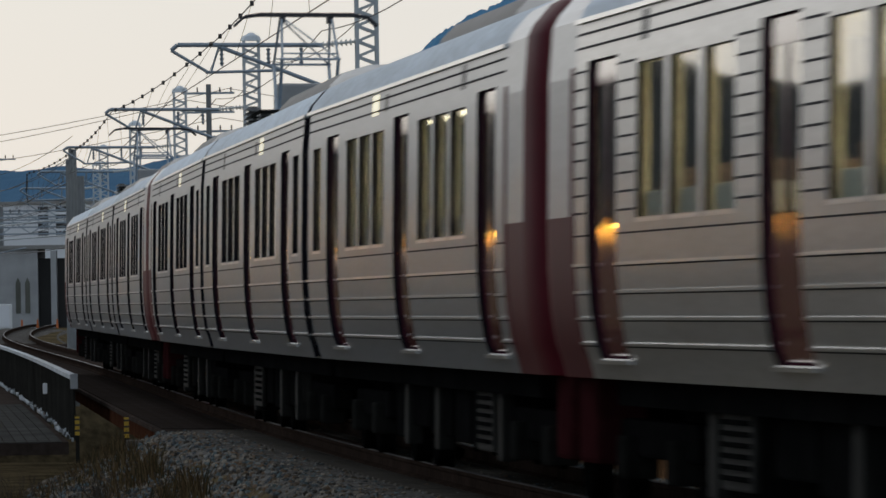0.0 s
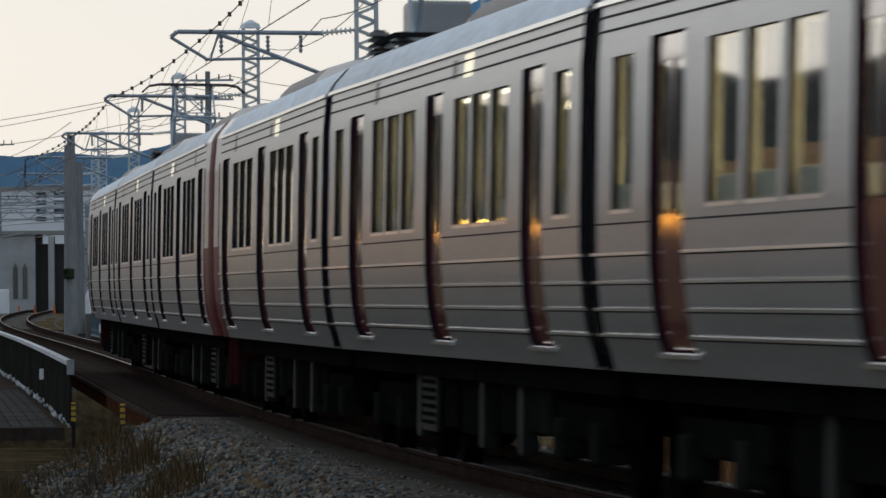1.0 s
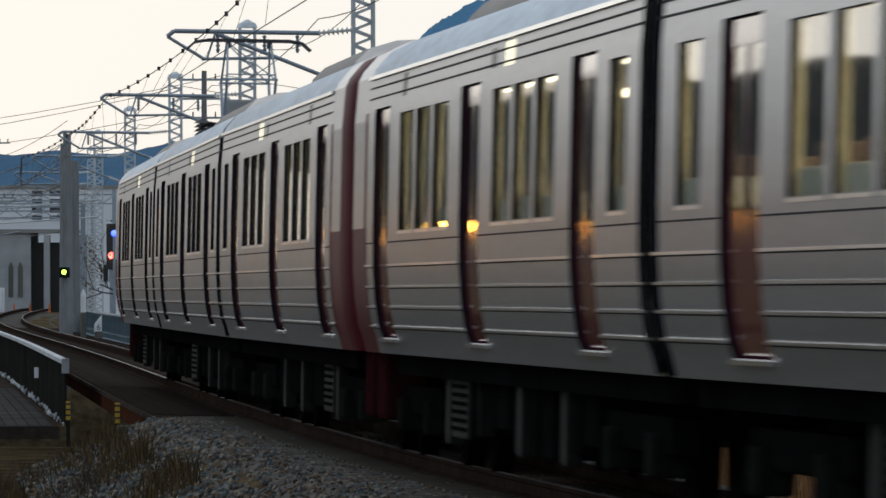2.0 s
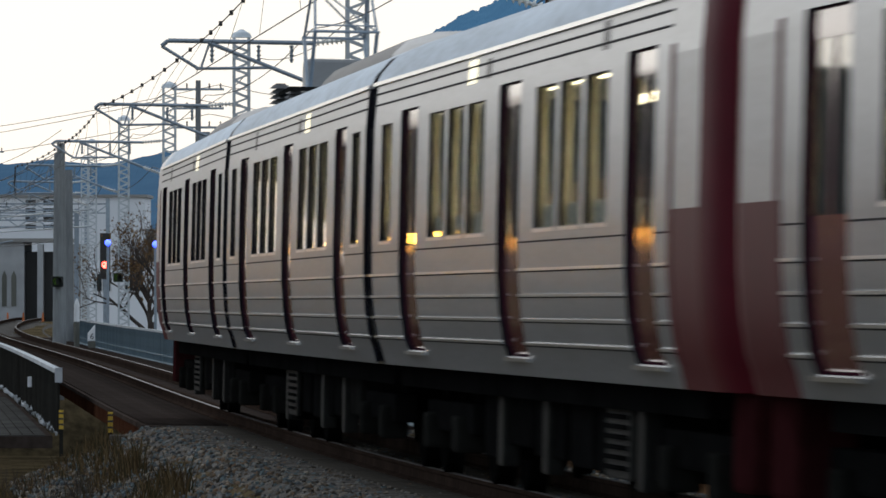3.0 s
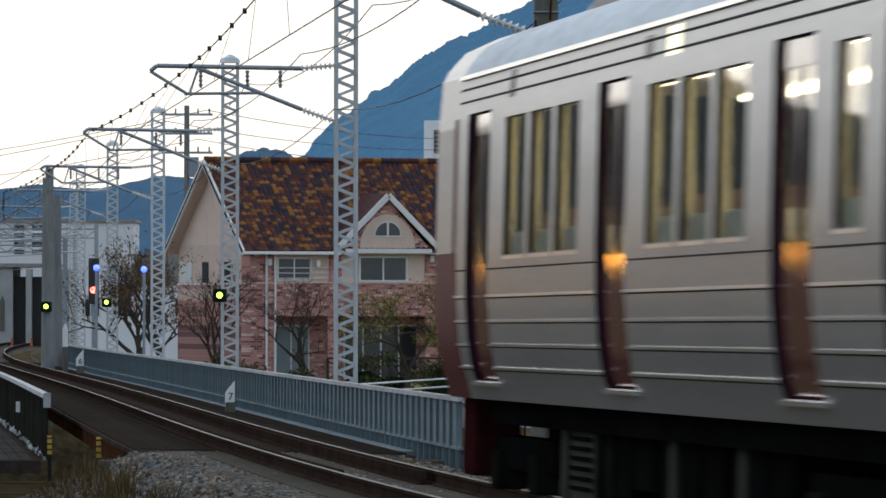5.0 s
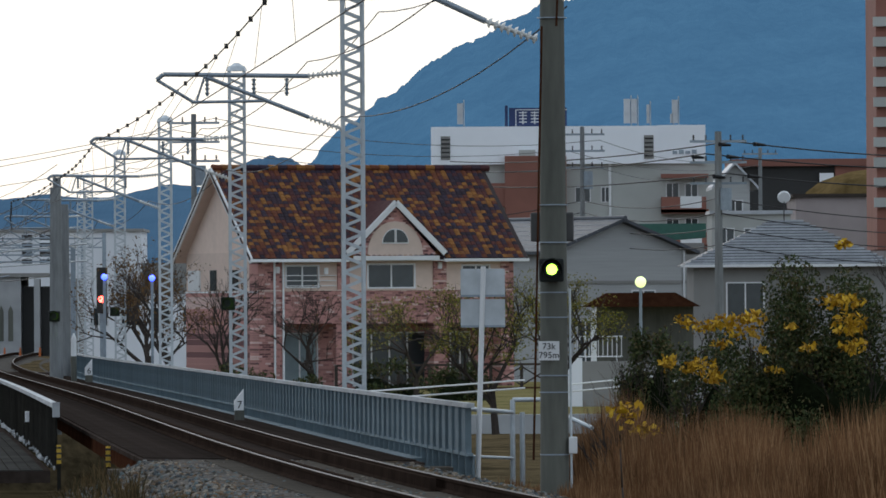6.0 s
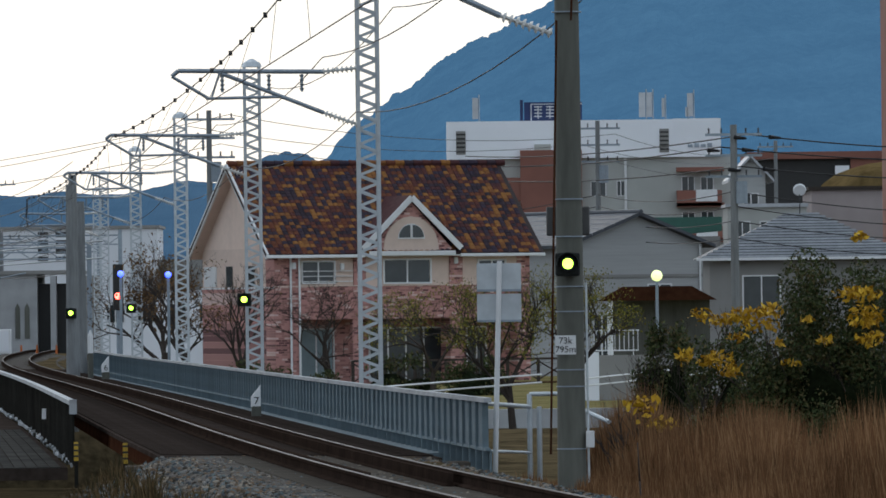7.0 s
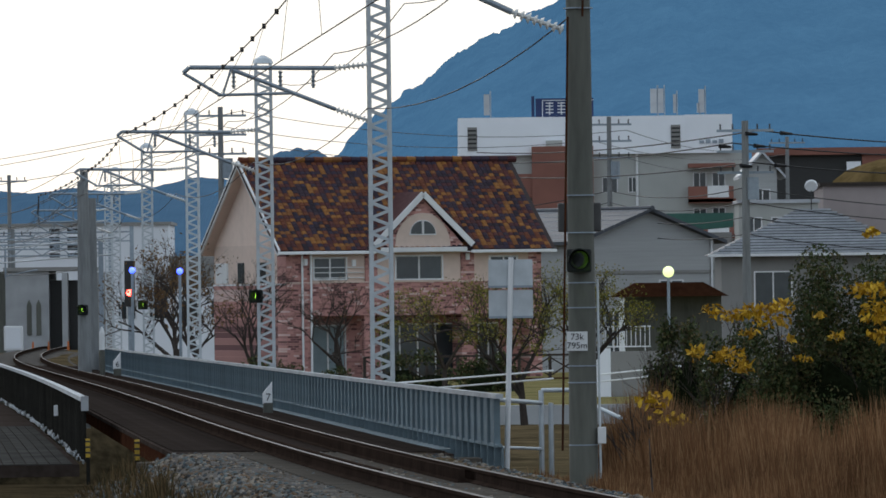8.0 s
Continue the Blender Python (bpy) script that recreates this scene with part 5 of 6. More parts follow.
plate = part("kilometre_plate", B(-0.19, 0.06, -0.195, -0.185, 1.74, 1.97), WHITE, pole, "white kilometre plate lettered 73k 795m")


def lettering(text, size, m, mat, parent, name="lettering", label=""):
    cu = bpy.data.curves.new("text", "FONT")
    cu.body, cu.size, cu.extrude = text, size, 0.002
    cu.align_x, cu.align_y = "CENTER", "CENTER"
    ob = bpy.data.objects.new("text", cu)
    scene.collection.objects.link(ob)
    me = bpy.data.meshes.new_from_object(ob.evaluated_get(bpy.context.evaluated_depsgraph_get()))
    bpy.data.objects.remove(ob)
    bm = bmesh.new()
    bm.from_mesh(me)
    o = part(name, bm, mat, parent, label)
    o.matrix_basis = m
    return o


lettering("73k", 0.11, pose(-0.065, -0.2, 1.905, 90), BLACK, plate, label="black figures 73k")
lettering("795m", 0.11, pose(-0.065, -0.2, 1.80, 90), BLACK, plate, label="black figures 795m")
for e in (-0.25, 0.25):
    guy = thing("guy_wire", "rusty guy wire beside the concrete pole", "cable", kind="structure")
    part("strand", T((1.62 + e * 0.35, 88.8, 5.0), (1.45 + e * 1.6 if e > 0 else 1.40, 88.6, 8.5 if e > 0 else -0.2), 0.014), RUST, guy)


MATT = material("matt_black", (0.016, 0.019, 0.018), 0.6, spec=0.2)


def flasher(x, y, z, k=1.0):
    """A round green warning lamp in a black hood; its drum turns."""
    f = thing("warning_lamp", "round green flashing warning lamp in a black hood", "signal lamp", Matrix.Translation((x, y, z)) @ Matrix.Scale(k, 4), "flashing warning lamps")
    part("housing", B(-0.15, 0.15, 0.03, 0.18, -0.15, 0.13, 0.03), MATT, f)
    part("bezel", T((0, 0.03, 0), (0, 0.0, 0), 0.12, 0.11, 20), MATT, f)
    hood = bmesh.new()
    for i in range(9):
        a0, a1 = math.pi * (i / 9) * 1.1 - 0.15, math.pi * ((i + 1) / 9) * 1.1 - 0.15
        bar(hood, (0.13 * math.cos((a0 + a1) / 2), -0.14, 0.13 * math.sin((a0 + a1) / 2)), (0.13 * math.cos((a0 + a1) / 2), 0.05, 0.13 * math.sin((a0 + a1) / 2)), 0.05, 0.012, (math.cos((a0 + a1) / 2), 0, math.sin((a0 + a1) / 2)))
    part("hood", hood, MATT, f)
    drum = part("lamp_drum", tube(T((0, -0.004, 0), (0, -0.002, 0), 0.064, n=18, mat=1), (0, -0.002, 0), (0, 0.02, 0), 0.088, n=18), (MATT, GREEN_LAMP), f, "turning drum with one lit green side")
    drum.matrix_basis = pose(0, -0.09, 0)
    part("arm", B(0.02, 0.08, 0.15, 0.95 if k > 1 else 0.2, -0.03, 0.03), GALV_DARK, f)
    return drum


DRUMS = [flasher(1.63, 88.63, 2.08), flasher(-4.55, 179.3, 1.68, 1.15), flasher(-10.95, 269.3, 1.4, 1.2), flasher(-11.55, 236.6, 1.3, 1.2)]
board = thing("signboard", "grey signboard seen from behind on a white leaning post", "signboard", Matrix.Translation((0.86, 97.0, 0)))
part("post", T((-0.06, 0, -0.62), (0.03, 0, 2.16), 0.035, n=12), WHITE, board)
for z in (1.36, 1.76):
    part("panel", B(-0.27, 0.31, 0.03, 0.05, z, z + 0.37), GALV, board, "grey metal sign panel")
    part("stiffener", B(-0.27, 0.31, 0.0, 0.03, z + 0.0, z + 0.03), GALV_DARK, board)
gate = thing("gate", "galvanised tube gate frame at the end of the fence", "gate", Matrix.Translation((1.3, 100, 0)))
for x in (0.0, 0.13):
    part("post", T((x, 0, -0.8), (x, 0, 0.37 if x == 0 else 0.2), 0.035), GALV, gate)
part("rail", T((0, 0, 0.37), (0.55, 0, 0.37), 0.03), GALV, gate)
part("rail", T((-0.6, -2, 0.28), (0, 0, 0.2), 0.03), GALV, gate)
part("rail", T((-0.55, -2, -0.35), (0.0, 0, -0.42), 0.02), GALV, gate)
part("rail", T((0.5, 0, 0.25), (1.05, -1, 0.0), 0.03), GALV, gate)
for s, off, num, k in ((140.6, 1.55, "7", 1.0), (236, 1.7, "6", 1.3)):
    mk = thing("distance_marker", "white wedge-topped distance marker with a black figure " + num, "marker", along(s, off, -0.12) @ pose(0, 0, 0, 0, 0, -84) @ Matrix.Scale(k, 4), "distance markers")
    part("base", B(-0.09, 0.09, -0.03, 0.03, -0.1, 0.12), CONCRETE, mk)
    part("plate", prism([(-0.1, 0.1), (0.08, 0.1), (0.08, 0.52), (-0.1, 0.3)], "y", -0.02, 0.02), WHITE, mk)
    lettering(num, 0.2, pose(0.0, -0.025, 0.22, 90), BLACK, mk, label="black figure")
wp = thing("white_post", "white pointed boundary post at the fence end", "post", Matrix.Translation((-11.0, 238, -1.0)))
part("shaft", T((0, 0, 0), (0, 0, 1.0), 0.09), CONCRETE, wp)
part("tip", tube(T((0, 0, 1.0), (0, 0, 1.55), 0.09), (0, 0, 1.55), (0, 0, 1.75), 0.09, 0.02), WHITE, wp)
for x, y, z in ((-5.73, 118.6, -0.8), (-4.5, 108, -0.62)):
    yp = thing("marker_post", "yellow and black striped marker post by the bridge", "marker post", Matrix.Translation((x, y, z - 0.5)), "striped marker posts")
    part("post", B(-0.035, 0.035, -0.03, 0.03, 0.44, 0.74), YELLOW, yp)
    part("foot", B(-0.03, 0.03, -0.025, 0.025, 0, 0.44), FENCE_DARK, yp, "dark weathered foot")
    for k in range(3):
        part("stripe", B(-0.037, 0.037, -0.034, 0.034, 0.5 + k * 0.09, 0.53 + k * 0.09), BLACK, yp)
fb = thing("small_box", "small pale box fixed to the dark fence", "box", along(141.5, -2.4, -0.1))
part("body", B(-0.05, 0.05, 0.0, 0.08, -0.1, 0.1, 0.01), WHITE, fb)
sig = thing("railway_signal", "railway colour-light signal showing red", "signal", Matrix.Translation((-12.3, 290, 1.0)))
part("head", B(-0.2, 0.2, 0, 0.2, 0.3, 2.1, 0.03), BLACK, sig)
part("pole", T((0, 0.1, -3), (0, 0.1, 0.5), 0.08), GALV_DARK, sig)
part("red_lens", T((0, -0.02, 0.85), (0, 0, 0.85), 0.13, n=14), STOP_LAMP, sig, "glowing red lens")
for x, y, z in ((-9.08, 255, 2.55), (-10.72, 255, 2.6)):
    bl = thing("blue_lamp", "small blue platform lamp on a thin pole", "lamp", Matrix.Translation((x, y, z)), "blue lamps")
    bm = bmesh.new()
    bmesh.ops.create_uvsphere(bm, u_segments=12, v_segments=8, radius=0.11)
    part("bulb", bm, BLUE_LAMP, bl, "glowing blue bulb", True)
    part("pole", T((0, 0.1, -5), (0, 0.1, 0), 0.05), GALV_DARK, bl)
sl = thing("street_lamp", "lit globe street lamp with a greenish glow", "street lamp", Matrix.Translation((7.6, 250, 0)))
bm = bmesh.new()
bmesh.ops.create_uvsphere(bm, u_segments=16, v_segments=10, radius=0.19)
globe = part("globe", bm, STREET_LAMP, sl, "glowing globe", True)
globe.matrix_basis = Matrix.Translation((0, 0, 2.3))
part("pole", T((0, 0, -2), (0, 0, 2.1), 0.05), GALV_DARK, sl)

# ---- lawn, kerb and walls beyond the fence ----
lawn = thing("lawn", "pale winter lawn by the house", "lawn", kind="structure")
part("grass", raw([(-2, 215, -1.72), (30, 215, -1.72), (30, 300, -1.6), (-2, 300, -1.6)], [(0, 1, 2, 3)]), LAWN, lawn)
kerb = mesh_object("kerb", box(bmesh.new(), 0.6, 12, 214.4, 214.9, -3.2, -1.6), CONCRETE_PALE)
tagged(kerb, "pale concrete kerb along the lawn", "kerb", kind="structure")
wall = thing("garden_wall", "grey concrete garden wall with a white end panel", "wall", Matrix.Translation((4.7, 236, -2.0)), kind="structure")
part("white_panel", B(0, 0.6, 0, 0.2, 0, 1.85), BUILD_WHITE, wall)
part("wall", B(0.6, 7, 0.05, 0.25, 0, 1.75), HOUSE_GREY, wall)
hr = thing("handrail", "white pipe handrail across the lawn", "handrail", kind="structure")
for dz in (0.0, 0.22):
    part("pipe", T((-1.6, 200, -0.75 - dz), (3.0, 205, -0.5 - dz), 0.025), WHITE, hr)
    part("pipe", T((4.0, 225, -0.92 - dz), (9.5, 235, -0.55 - dz), 0.025), WHITE, hr)

gr = thing("garden_railing", "white metal railing at the garden edge", "railing", Matrix.Translation((5.0, 240, -0.2)))
for z in (0.05, 0.7):
    part("rail", B(0, 1.7, -0.02, 0.02, z, z + 0.04), WHITE, gr)
for k in range(12):
    part("bar", B(k * 0.15, k * 0.15 + 0.025, -0.015, 0.015, -1.8 if k % 5 == 0 else 0.05, 0.74), WHITE, gr)

# amber lamps along the side road, out of view but mirrored in the car doors
AMBER = lamp("amber_lamp", (1.0, 0.42, 0.05), 42.0)
for x, y, z in ((-14.4, 103, 2.15), (-19.5, 150, 2.3), (-25.0, 215, 2.4)):
    al = thing("street_lamp", "low amber street lamp on the side road", "street lamp", Matrix.Translation((x, y, 0)), "amber street lamps")
    part("lamp_head", B(-0.3, 0.3, -0.3, 0.3, z - 0.1, z + 0.12, 0.03), AMBER, al, "glowing amber lamp head")
    part("pole", T((0, 0, -1.6), (0, 0, z - 0.1), 0.05), GALV_DARK, al)

# steel portals over the far tracks
for y, x0, x1, h in ((372, -29.0, -17.2, 4.3), (412, -33.0, -18.5, 4.9), (452, -37.0, -19.0, 5.6)):
    portal = thing("line_portal", "grey steel portal carrying wires over the far tracks", "portal", Matrix.Translation((0, y, 0)), "steel portals")
    for x in (x0, x1):
        part("post", B(x - 0.12, x + 0.12, -0.12, 0.12, -2.2, h + 0.4), GALV_DARK, portal)
    part("top_chord", B(x0, x1, -0.06, 0.06, h, h + 0.09), GALV_DARK, portal)
    part("bottom_chord", B(x0, x1, -0.06, 0.06, h - 0.55, h - 0.47), GALV_DARK, portal)
    bm = bmesh.new()
    n = int((x1 - x0) / 0.7)
    for k in range(n):
        a = x0 + (x1 - x0) * k / n
        bar(bm, (a, 0, h - 0.5 + 0.5 * (k % 2)), (a + (x1 - x0) / n, 0, h - 0.5 * (k % 2)), 0.05, 0.04, (0, 1, 0))
    part("web", bm, GALV_DARK, portal)
    for x in (x0 + 3, x0 + 7):
        part("drop_arm", tube(T((x, 0, h), (x, 0, h - 1.6), 0.05), (x, 0, h - 1.5), (x + 1.6, 0, h - 1.2), 0.035), GALV_DARK, portal)
for z in (3.3, 4.1, 4.9, 5.6, 6.3):
    cable("power_line", "thin wire over the far tracks", [(-46, 440, z + 0.4), (-25, 412, z - 0.1), (-11.9, 247, z - 0.6)], 0.014, 0.25)


# ---- plants ----
def leaf_cloud(count, centres, size, rnd, flat=0.5):
    """Small folded leaves scattered through ellipsoids (centre, radii)."""
    v, f = [], []
    for i in range(count):
        c, r = centres[rnd.randrange(len(centres))]
        d = Vector((rnd.gauss(0, 1), rnd.gauss(0, 1), rnd.gauss(0, 1))).normalized() * rnd.random() ** 0.45
        p = Vector((c[0] + d.x * r[0], c[1] + d.y * r[1], c[2] + d.z * r[2]))
        s = size * rnd.uniform(0.6, 1.35)
        m = Euler((rnd.uniform(-1.3, 1.3), rnd.uniform(-1.3, 1.3), rnd.uniform(0, 6.28))).to_matrix()
        n = len(v)
        for q in ((-0.5, 0, 0), (0, -0.27, 0.06), (0.5, 0, -0.04), (0, 0.27, 0.06)):
            v.append(p + m @ (Vector(q) * s))
        f += [(n, n + 1, n + 2), (n, n + 2, n + 3)]
    return raw(v, f)


def branches(wood, p, d, length, r, depth, rnd, spread=0.55, lift=0.12):
    """Limbs as tapered five-sided sticks, gathered in wood = (points, faces)."""
    end = p + d * length
    side = d.orthogonal().normalized()
    over = d.cross(side)
    v, f = wood
    n0 = len(v)
    for q, w in ((p, r), (end, r * 0.68)):
        v += [q + (side * math.cos(a) + over * math.sin(a)) * w for a in (0, 1.257, 2.513, 3.770, 5.027)]
    f += [(n0 + i, n0 + (i + 1) % 5, n0 + 5 + (i + 1) % 5, n0 + 5 + i) for i in range(5)]
    if depth == 0:
        return
    for k in range(rnd.choice((2, 2, 3))):
        n = (d + Vector((rnd.uniform(-1, 1), rnd.uniform(-1, 1), rnd.uniform(-0.5, 0.8))) * spread + Vector((0, 0, lift))).normalized()
        branches(wood, p.lerp(end, rnd.uniform(0.55, 1.0)), n, length * rnd.uniform(0.66, 0.92), r * 0.62, depth - 1, rnd, spread, lift)


def bare_tree(x, y, z, height, seed, label, leaves=0, leaf_mat=None, leaf_size=0.12, depth=7, spread=0.75):
    rnd = random.Random(seed)
    t = thing("tree", label, "tree", Matrix.Translation((x, y, z)), "trees beyond the line")
    wood = ([], [])
    branches(wood, Vector((0, 0, 0)), Vector((rnd.uniform(-0.1, 0.1), 0, 1)).normalized(), height * 0.24, height * 0.021, depth, rnd, spread)
    tips = [q for q in wood[0] if q.z > height * 0.35]
    part("trunk", raw(*wood), BARK, t, "dark bare trunk and limbs")
    if leaves:
        part("crown", leaf_cloud(leaves, [(tips[rnd.randrange(len(tips))], (0.48, 0.48, 0.28)) for _ in range(110)], leaf_size, rnd), leaf_mat, t, "sparse leaves")
    return t


bare_tree(-8.6, 262, -2.0, 7.0, 3, "bare dark tree beside the house with few withered leaves", 1400, LEAF_BROWN, 0.12, spread=1.05)
bare_tree(-9.8, 275, -2.0, 7.2, 8, "bare twisted tree behind the lattice masts", 700, LEAF_BROWN, 0.12, spread=1.05)
bare_tree(-7.0, 270, -2.0, 6.0, 5, "bare tree in front of the gable", 120, LEAF_BROWN, 0.1)
bare_tree(-11.6, 320, -2.0, 7.0, 11, "bare tree far along the line", 900, LEAF_BROWN, 0.13)
bare_tree(-3.6, 262, -2.0, 5.4, 21, "bare garden tree in front of the brick wall", 60, LEAF_BROWN, 0.1, spread=1.1)
bare_tree(2.2, 205, -2.0, 5.6, 14, "garden tree with sparse yellow-green leaves", 3600, LEAF_WILLOW, 0.075, spread=1.05)
bare_tree(4.3, 215, -2.0, 6.0, 31, "slender tree with sparse yellow-green leaves by the lawn", 3600, LEAF_WILLOW, 0.075, spread=1.0)
bare_tree(0.0, 245, -2.0, 5.4, 17, "small tree with yellow-green leaves before the windows", 2600, LEAF_WILLOW, 0.08, spread=1.05)
bare_tree(8.8, 240, -2.0, 4.4, 41, "small bare tree near the street lamp", 60, LEAF_BROWN, 0.1)
bare_tree(19.6, 300, -2.0, 7.2, 51, "bare tree beside the tiled house", 0)


# Near-black green: the shade inside a bush put into a colour.
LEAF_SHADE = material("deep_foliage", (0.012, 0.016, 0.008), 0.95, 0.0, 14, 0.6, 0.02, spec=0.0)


def bush(x, y, z, rx, ry, rz, count, size, mat, seed, label, name="bush"):
    rnd = random.Random(seed)
    b = thing(name, label, "bush", Matrix.Translation((x, y, z)), "bushes")
    lumps = []
    for _ in range(26):
        a, h = rnd.uniform(0, 6.28), rnd.random()
        k = math.sqrt(1 - (h * 0.85) ** 2) * rnd.uniform(0.4, 1.0)
        lumps.append(((math.cos(a) * rx * k, math.sin(a) * ry * k, h * rz), (rx * 0.3, ry * 0.3, rz * 0.22)))
    stem = ([], [])
    for i in range(9):
        branches(stem, Vector((rnd.uniform(-rx, rx) * 0.4, 0, 0)), Vector((rnd.uniform(-0.5, 0.5), rnd.uniform(-0.4, 0.4), 1)).normalized(), rz * 0.35, 0.02, 3, rnd)
    part("stem", raw(*stem), BARK, b)
    # Added dark core stands in for inner shade and stops see-through.
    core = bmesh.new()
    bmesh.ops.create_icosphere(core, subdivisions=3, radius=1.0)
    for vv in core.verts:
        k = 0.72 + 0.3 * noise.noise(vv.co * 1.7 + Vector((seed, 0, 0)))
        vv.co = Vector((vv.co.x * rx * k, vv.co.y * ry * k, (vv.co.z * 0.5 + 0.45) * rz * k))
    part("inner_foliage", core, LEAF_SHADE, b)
    part("foliage", leaf_cloud(count, lumps, size, rnd), mat, b, "dense small leaves")
    return b


bush(6.0, 190, -2.0, 0.85, 0.8, 2.6, 4500, 0.12, LEAF_DARK, 2, "dark round evergreen bush by the wall")
bush(-9.6, 250, -2.2, 1.3, 1.0, 1.6, 2600, 0.14, LEAF_DARK, 4, "dark low bush behind the fence")
bush(-6.2, 260, -2.2, 1.5, 1.0, 1.5, 2600, 0.14, LEAF_DARK, 6, "dark hedge before the brick house")
bush(-1.0, 255, -2.2, 1.8, 1.0, 1.7, 3600, 0.14, LEAF_DARK, 9, "dark garden shrubs before the windows")
bush(1.4, 250, -2.2, 1.2, 1.0, 1.7, 2600, 0.14, LEAF_DARK, 12, "dark shrub at the house corner")
bush(-3.9, 258, -2.2, 0.9, 0.8, 1.3, 1600, 0.13, LEAF_DARK, 19, "dark shrub by the terrace")
bush(4.15, 103.5, -1.3, 0.8, 1.0, 2.3, 14000, 0.06, LEAF_DARK, 15, "dark evergreen shrub beside the thicket")
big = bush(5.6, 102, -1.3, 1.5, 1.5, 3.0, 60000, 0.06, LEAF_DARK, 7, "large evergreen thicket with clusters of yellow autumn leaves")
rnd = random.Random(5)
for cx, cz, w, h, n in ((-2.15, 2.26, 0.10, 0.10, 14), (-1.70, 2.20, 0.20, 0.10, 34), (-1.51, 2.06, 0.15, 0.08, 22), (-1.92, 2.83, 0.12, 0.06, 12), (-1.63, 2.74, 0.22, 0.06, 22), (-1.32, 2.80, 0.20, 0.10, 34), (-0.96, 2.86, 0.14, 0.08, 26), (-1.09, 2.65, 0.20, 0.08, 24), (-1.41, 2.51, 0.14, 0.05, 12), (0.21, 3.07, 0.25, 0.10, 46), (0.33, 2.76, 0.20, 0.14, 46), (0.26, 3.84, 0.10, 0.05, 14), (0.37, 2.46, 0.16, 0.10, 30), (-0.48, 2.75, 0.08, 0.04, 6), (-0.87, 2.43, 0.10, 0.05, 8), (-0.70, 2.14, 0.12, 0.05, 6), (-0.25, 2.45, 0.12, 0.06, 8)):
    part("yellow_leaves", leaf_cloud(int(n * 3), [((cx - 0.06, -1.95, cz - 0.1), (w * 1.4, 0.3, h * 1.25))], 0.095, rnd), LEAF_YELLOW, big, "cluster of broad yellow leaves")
sprig = bush(2.75, 98, -1.2, 0.3, 0.3, 1.5, 60, 0.09, LEAF_BROWN, 13, "thin shrub with yellow autumn leaves", "shrub")
part("yellow_leaves", leaf_cloud(90, [((0.0, -0.2, 1.45), (0.28, 0.2, 0.12)), ((0.2, -0.2, 1.2), (0.3, 0.2, 0.12))], 0.12, rnd), LEAF_YELLOW, sprig, "broad yellow leaves")


def grass(name, label, count, region, height, mat, seed, lean=0.25, width=0.012):
    """Blades rooted on the ground; region gives a place for two random numbers."""
    rnd = random.Random(seed)
    v, f = [], []
    for _ in range(count):
        x, y, k = region(rnd)
        z = ground_z(x, y) - 0.05
        h = height * k * rnd.uniform(0.55, 1.1)
        a = rnd.uniform(0, 6.28)
        l = rnd.uniform(0.05, lean) * h
        w = width * rnd.uniform(0.6, 1.5)
        dx, dy = math.cos(a), math.sin(a)
        n = len(v)
        v += [(x - w, y, z), (x + w, y, z), (x + dx * l * 0.35 + w * 0.7, y + dy * l * 0.35, z + h * 0.6), (x + dx * l * 0.35 - w * 0.7, y + dy * l * 0.35, z + h * 0.6), (x + dx * l, y + dy * l, z + h)]
        f += [(n, n + 1, n + 2, n + 3), (n + 3, n + 2, n + 4)]
    ob = mesh_object(name, raw(v, f), mat)
    return tagged(ob, label, "grass", kind="stuff")


def right_bank(r):
    y = r.uniform(74, 108)
    off = 2.9 + abs(r.gauss(0, 1)) * 3.2
    x = line(y * 1.004).x + off
    return x, y, min(1.0, 0.18 + (off - 2.6) * 0.38) * (0.75 + 0.5 * noise.noise(Vector((x * 0.9, y * 0.2, 3))))


grass("tall_grass", "tall dry brown grass on the bank", 80000, right_bank, 1.75, DRY, 3, 0.16, 0.008)


def left_bank(r):
    y = r.uniform(70, 122)
    x = line(y * 1.004).x - 2.3 - r.random() * 5.5
    return x, y, max(0.12, 0.6 + 0.8 * noise.noise(Vector((x * 0.7, y * 0.25, 8))))


grass("dry_weeds", "withered brown weeds beside the ballast", 26000, left_bank, 0.55, WEED, 6, 0.5, 0.007)
weed = thing("weed_clump", "tall leafless brown weed clump by the ballast", "weeds")
rnd = random.Random(9)
for i in range(16):
    wood = ([], [])
    p = line(78 + rnd.uniform(-2.5, 4), -3.0 - rnd.uniform(0, 1.1), 0, False)
    branches(wood, Vector((p.x, p.y, p.z - 0.9)), Vector((rnd.uniform(-0.15, 0.15), 0, 1)).normalized(), 0.2, 0.006, 4, rnd, 0.5)
    part("stalk", raw(*wood), BARK, weed)


# a stick with a torn bag at the foot of the bank
rnd = random.Random(33)
bm = bmesh.new()
bmesh.ops.create_icosphere(bm, subdivisions=3, radius=1.0)
for v in bm.verts:
    q = 1 + 0.5 * noise.noise(v.co * 2.3) + 0.2 * noise.noise(v.co * 6)
    v.co = Vector((v.co.x * 0.08, v.co.y * 0.07, (v.co.z + 0.8) * 0.10)) * q
bag = mesh_object("plastic_bag", bm, WHITE)
bag.matrix_basis = Matrix.Translation((2.32, 86.0, ground_z(2.32, 86.0) - 0.02))
tagged(bag, "crumpled white plastic bag lying by the bank", "litter")
stick = mesh_object("stick", tube(T((0, 0, -0.1), (-0.06, 0, 0.75), 0.014, 0.011), (-0.06, 0, 0.75), (-0.08, 0.02, 1.2), 0.011, 0.007), BARK, True)
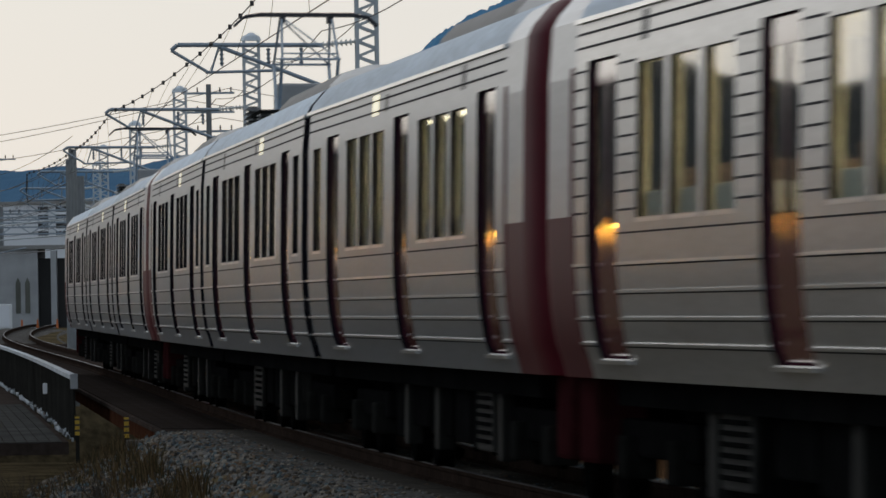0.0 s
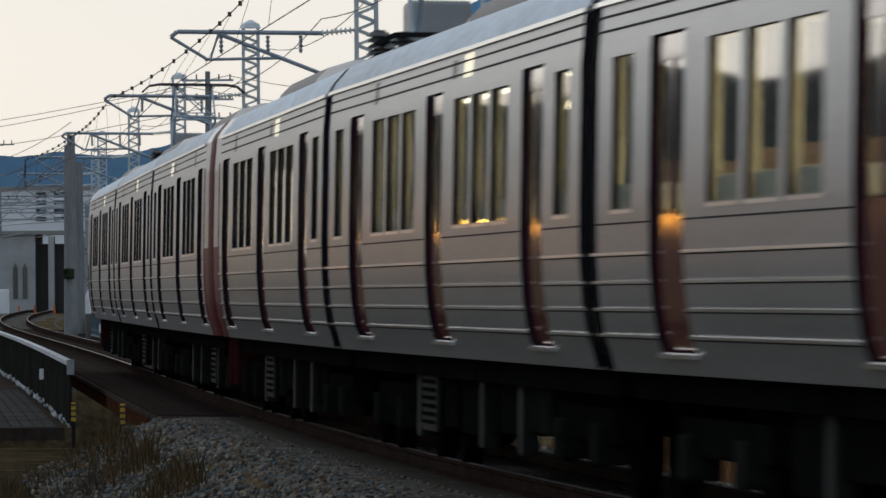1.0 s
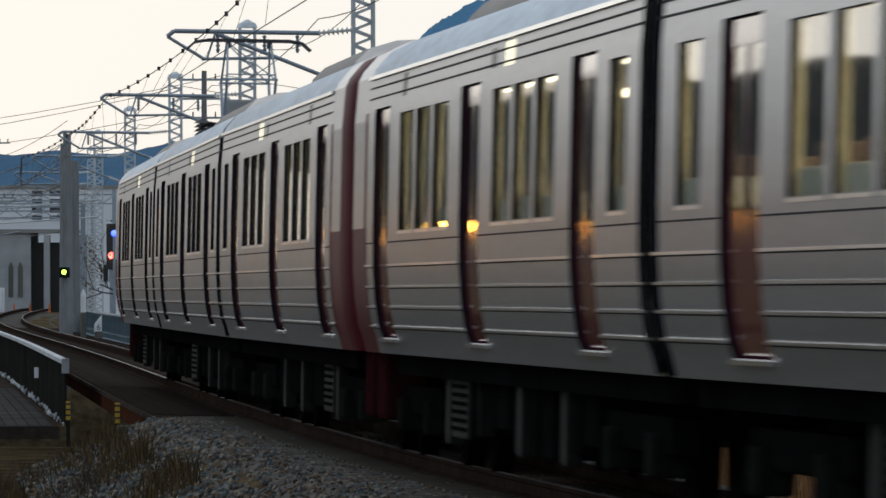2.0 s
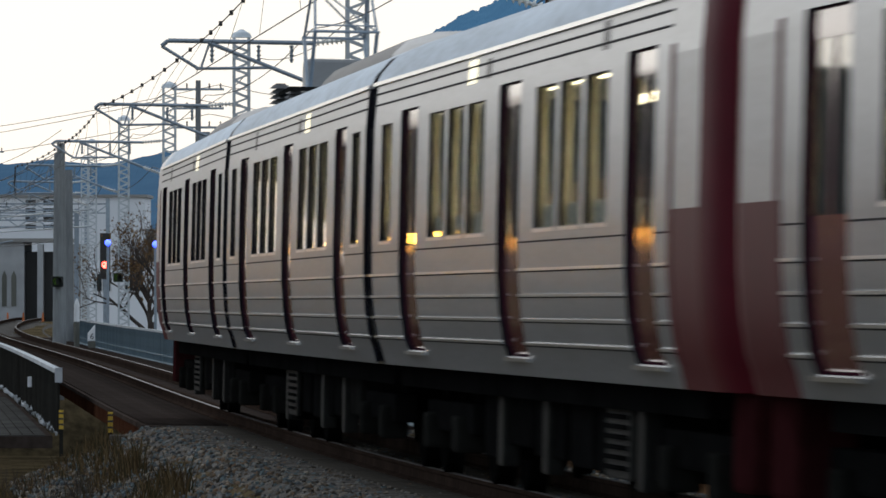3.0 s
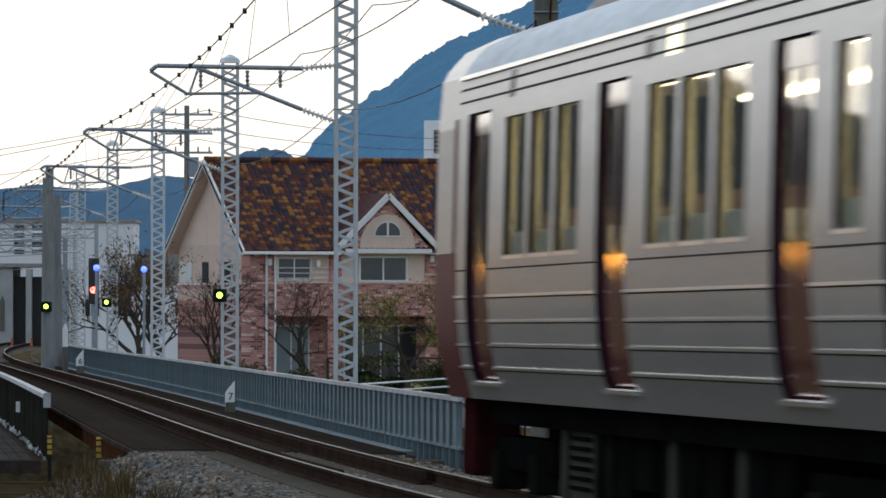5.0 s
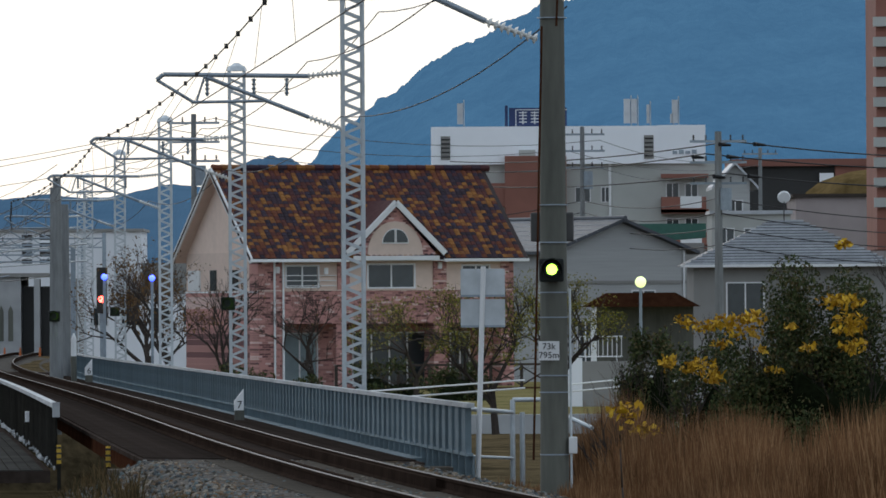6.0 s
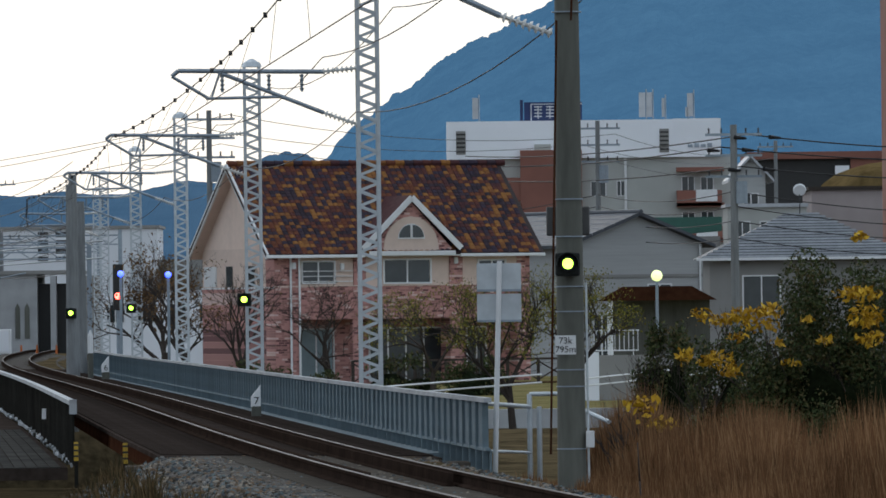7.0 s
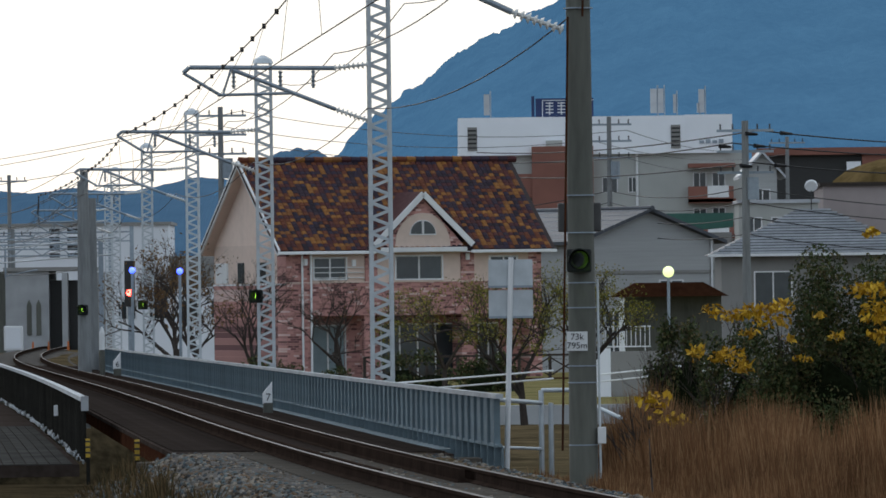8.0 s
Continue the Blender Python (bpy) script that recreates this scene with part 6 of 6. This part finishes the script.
stick.matrix_basis = Matrix.Translation((2.45, 86.1, ground_z(2.45, 86.1)))
tagged(stick, "thin leaning brown stick standing in the bank", "stick")


# ---- loose ballast stones and sleepers, nearest last ----
def stones():
    rnd = random.Random(12)
    shapes = []
    for k in range(4):
        bm = bmesh.new()
        bmesh.ops.create_icosphere(bm, subdivisions=1, radius=1.0)
        for vv in bm.verts:
            vv.co *= rnd.uniform(0.65, 1.15)
        me = bpy.data.meshes.new("stone")
        bm.to_mesh(me)
        bm.free()
        shapes.append(([tuple(q.co) for q in me.vertices], [tuple(p.vertices) for p in me.polygons]))
    v, f = [], []
    for i in range(32000):
        s = rnd.uniform(48, 96) if i % 5 else rnd.uniform(60, 82)
        off = rnd.uniform(-3.5, 3.6)
        spill = i % 4 == 0
        if spill:
            s, off = rnd.uniform(72, 121), -3.2 - rnd.random() * 5.0
        side = not spill and i % 7 == 1
        if side:
            s, off = rnd.uniform(84, 118), rnd.uniform(2.3, 5.2)
            spill = True
        if abs(abs(off) - 0.567) < 0.1:
            continue
        if abs(off) < 1.0 and rnd.random() < 0.6:
            continue
        z = float(np.interp(abs(off), [0, 1.75, 3.5], [-0.17, -0.2, -0.95]))
        p = line(s, off, z)
        if spill:
            p.z = ground_z(p.x, p.y) + 0.01
        k = rnd.uniform(0.016, 0.04)
        vs, fs = shapes[rnd.randrange(4)]
        m = Euler((rnd.uniform(0, 6), rnd.uniform(0, 6), rnd.uniform(0, 6))).to_matrix()
        n = len(v)
        v += [p + m @ (Vector(q) * k) for q in vs]
        f += [tuple(n + j for j in q) for q in fs]
    st = mosaic("ballast_stone_pieces", [(0.11, 0.085, 0.062), (0.17, 0.165, 0.155), (0.06, 0.066, 0.072), (0.24, 0.205, 0.165), (0.10, 0.125, 0.13), (0.15, 0.10, 0.065), (0.05, 0.042, 0.034)], 0.95, True)
    tagged(mesh_object("ballast_stones", raw(v, f), st), "loose brown and blue-grey crushed stones", "ballast", kind="stuff")


stones()
sleeper = None
for k in range(90):
    s = 46 + k * 0.61
    if s > 95:
        break
    m = along(s, 0, 0) @ pose(0, 0, 0, math.degrees(CANT))
    if sleeper is None:
        sleeper = part("sleeper", B(-0.11, 0.11, -1.0, 1.0, -0.3, -0.15, 0.015), SLEEPER, track, "grey concrete sleeper")
        sleeper.matrix_basis = m
    else:
        share(sleeper, track, m)
for k in range(300):
    s = 97 + k * 0.6
    m = along(s, 0, 0) @ pose(0, 0, 0, math.degrees(CANT))
    if k == 0:
        timber = part("bridge_timber", B(-0.1, 0.1, -1.85, 1.7, -0.19, -0.155), DECK, bridge, "weathered bridge timber")
        timber.matrix_basis = m
    else:
        share(timber, bridge, m)


def motions():
    times = [k * 0.25 for k in range(33)]
    for i, car in enumerate(train):
        walk(car, [(t, car_pose(tail_s(t) - 20 * i - 10, i % 3 == 2)) for t in times])
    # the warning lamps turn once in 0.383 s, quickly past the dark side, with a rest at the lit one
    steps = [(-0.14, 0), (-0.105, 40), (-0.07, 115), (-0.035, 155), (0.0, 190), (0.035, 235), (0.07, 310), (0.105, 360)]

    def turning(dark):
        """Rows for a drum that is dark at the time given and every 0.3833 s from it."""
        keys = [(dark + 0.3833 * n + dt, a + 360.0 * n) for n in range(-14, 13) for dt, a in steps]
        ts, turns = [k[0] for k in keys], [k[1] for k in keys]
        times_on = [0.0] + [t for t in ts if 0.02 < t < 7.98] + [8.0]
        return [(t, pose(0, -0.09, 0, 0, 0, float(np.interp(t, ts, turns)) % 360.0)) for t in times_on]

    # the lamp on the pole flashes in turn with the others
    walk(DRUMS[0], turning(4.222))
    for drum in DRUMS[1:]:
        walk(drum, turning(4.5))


motions()
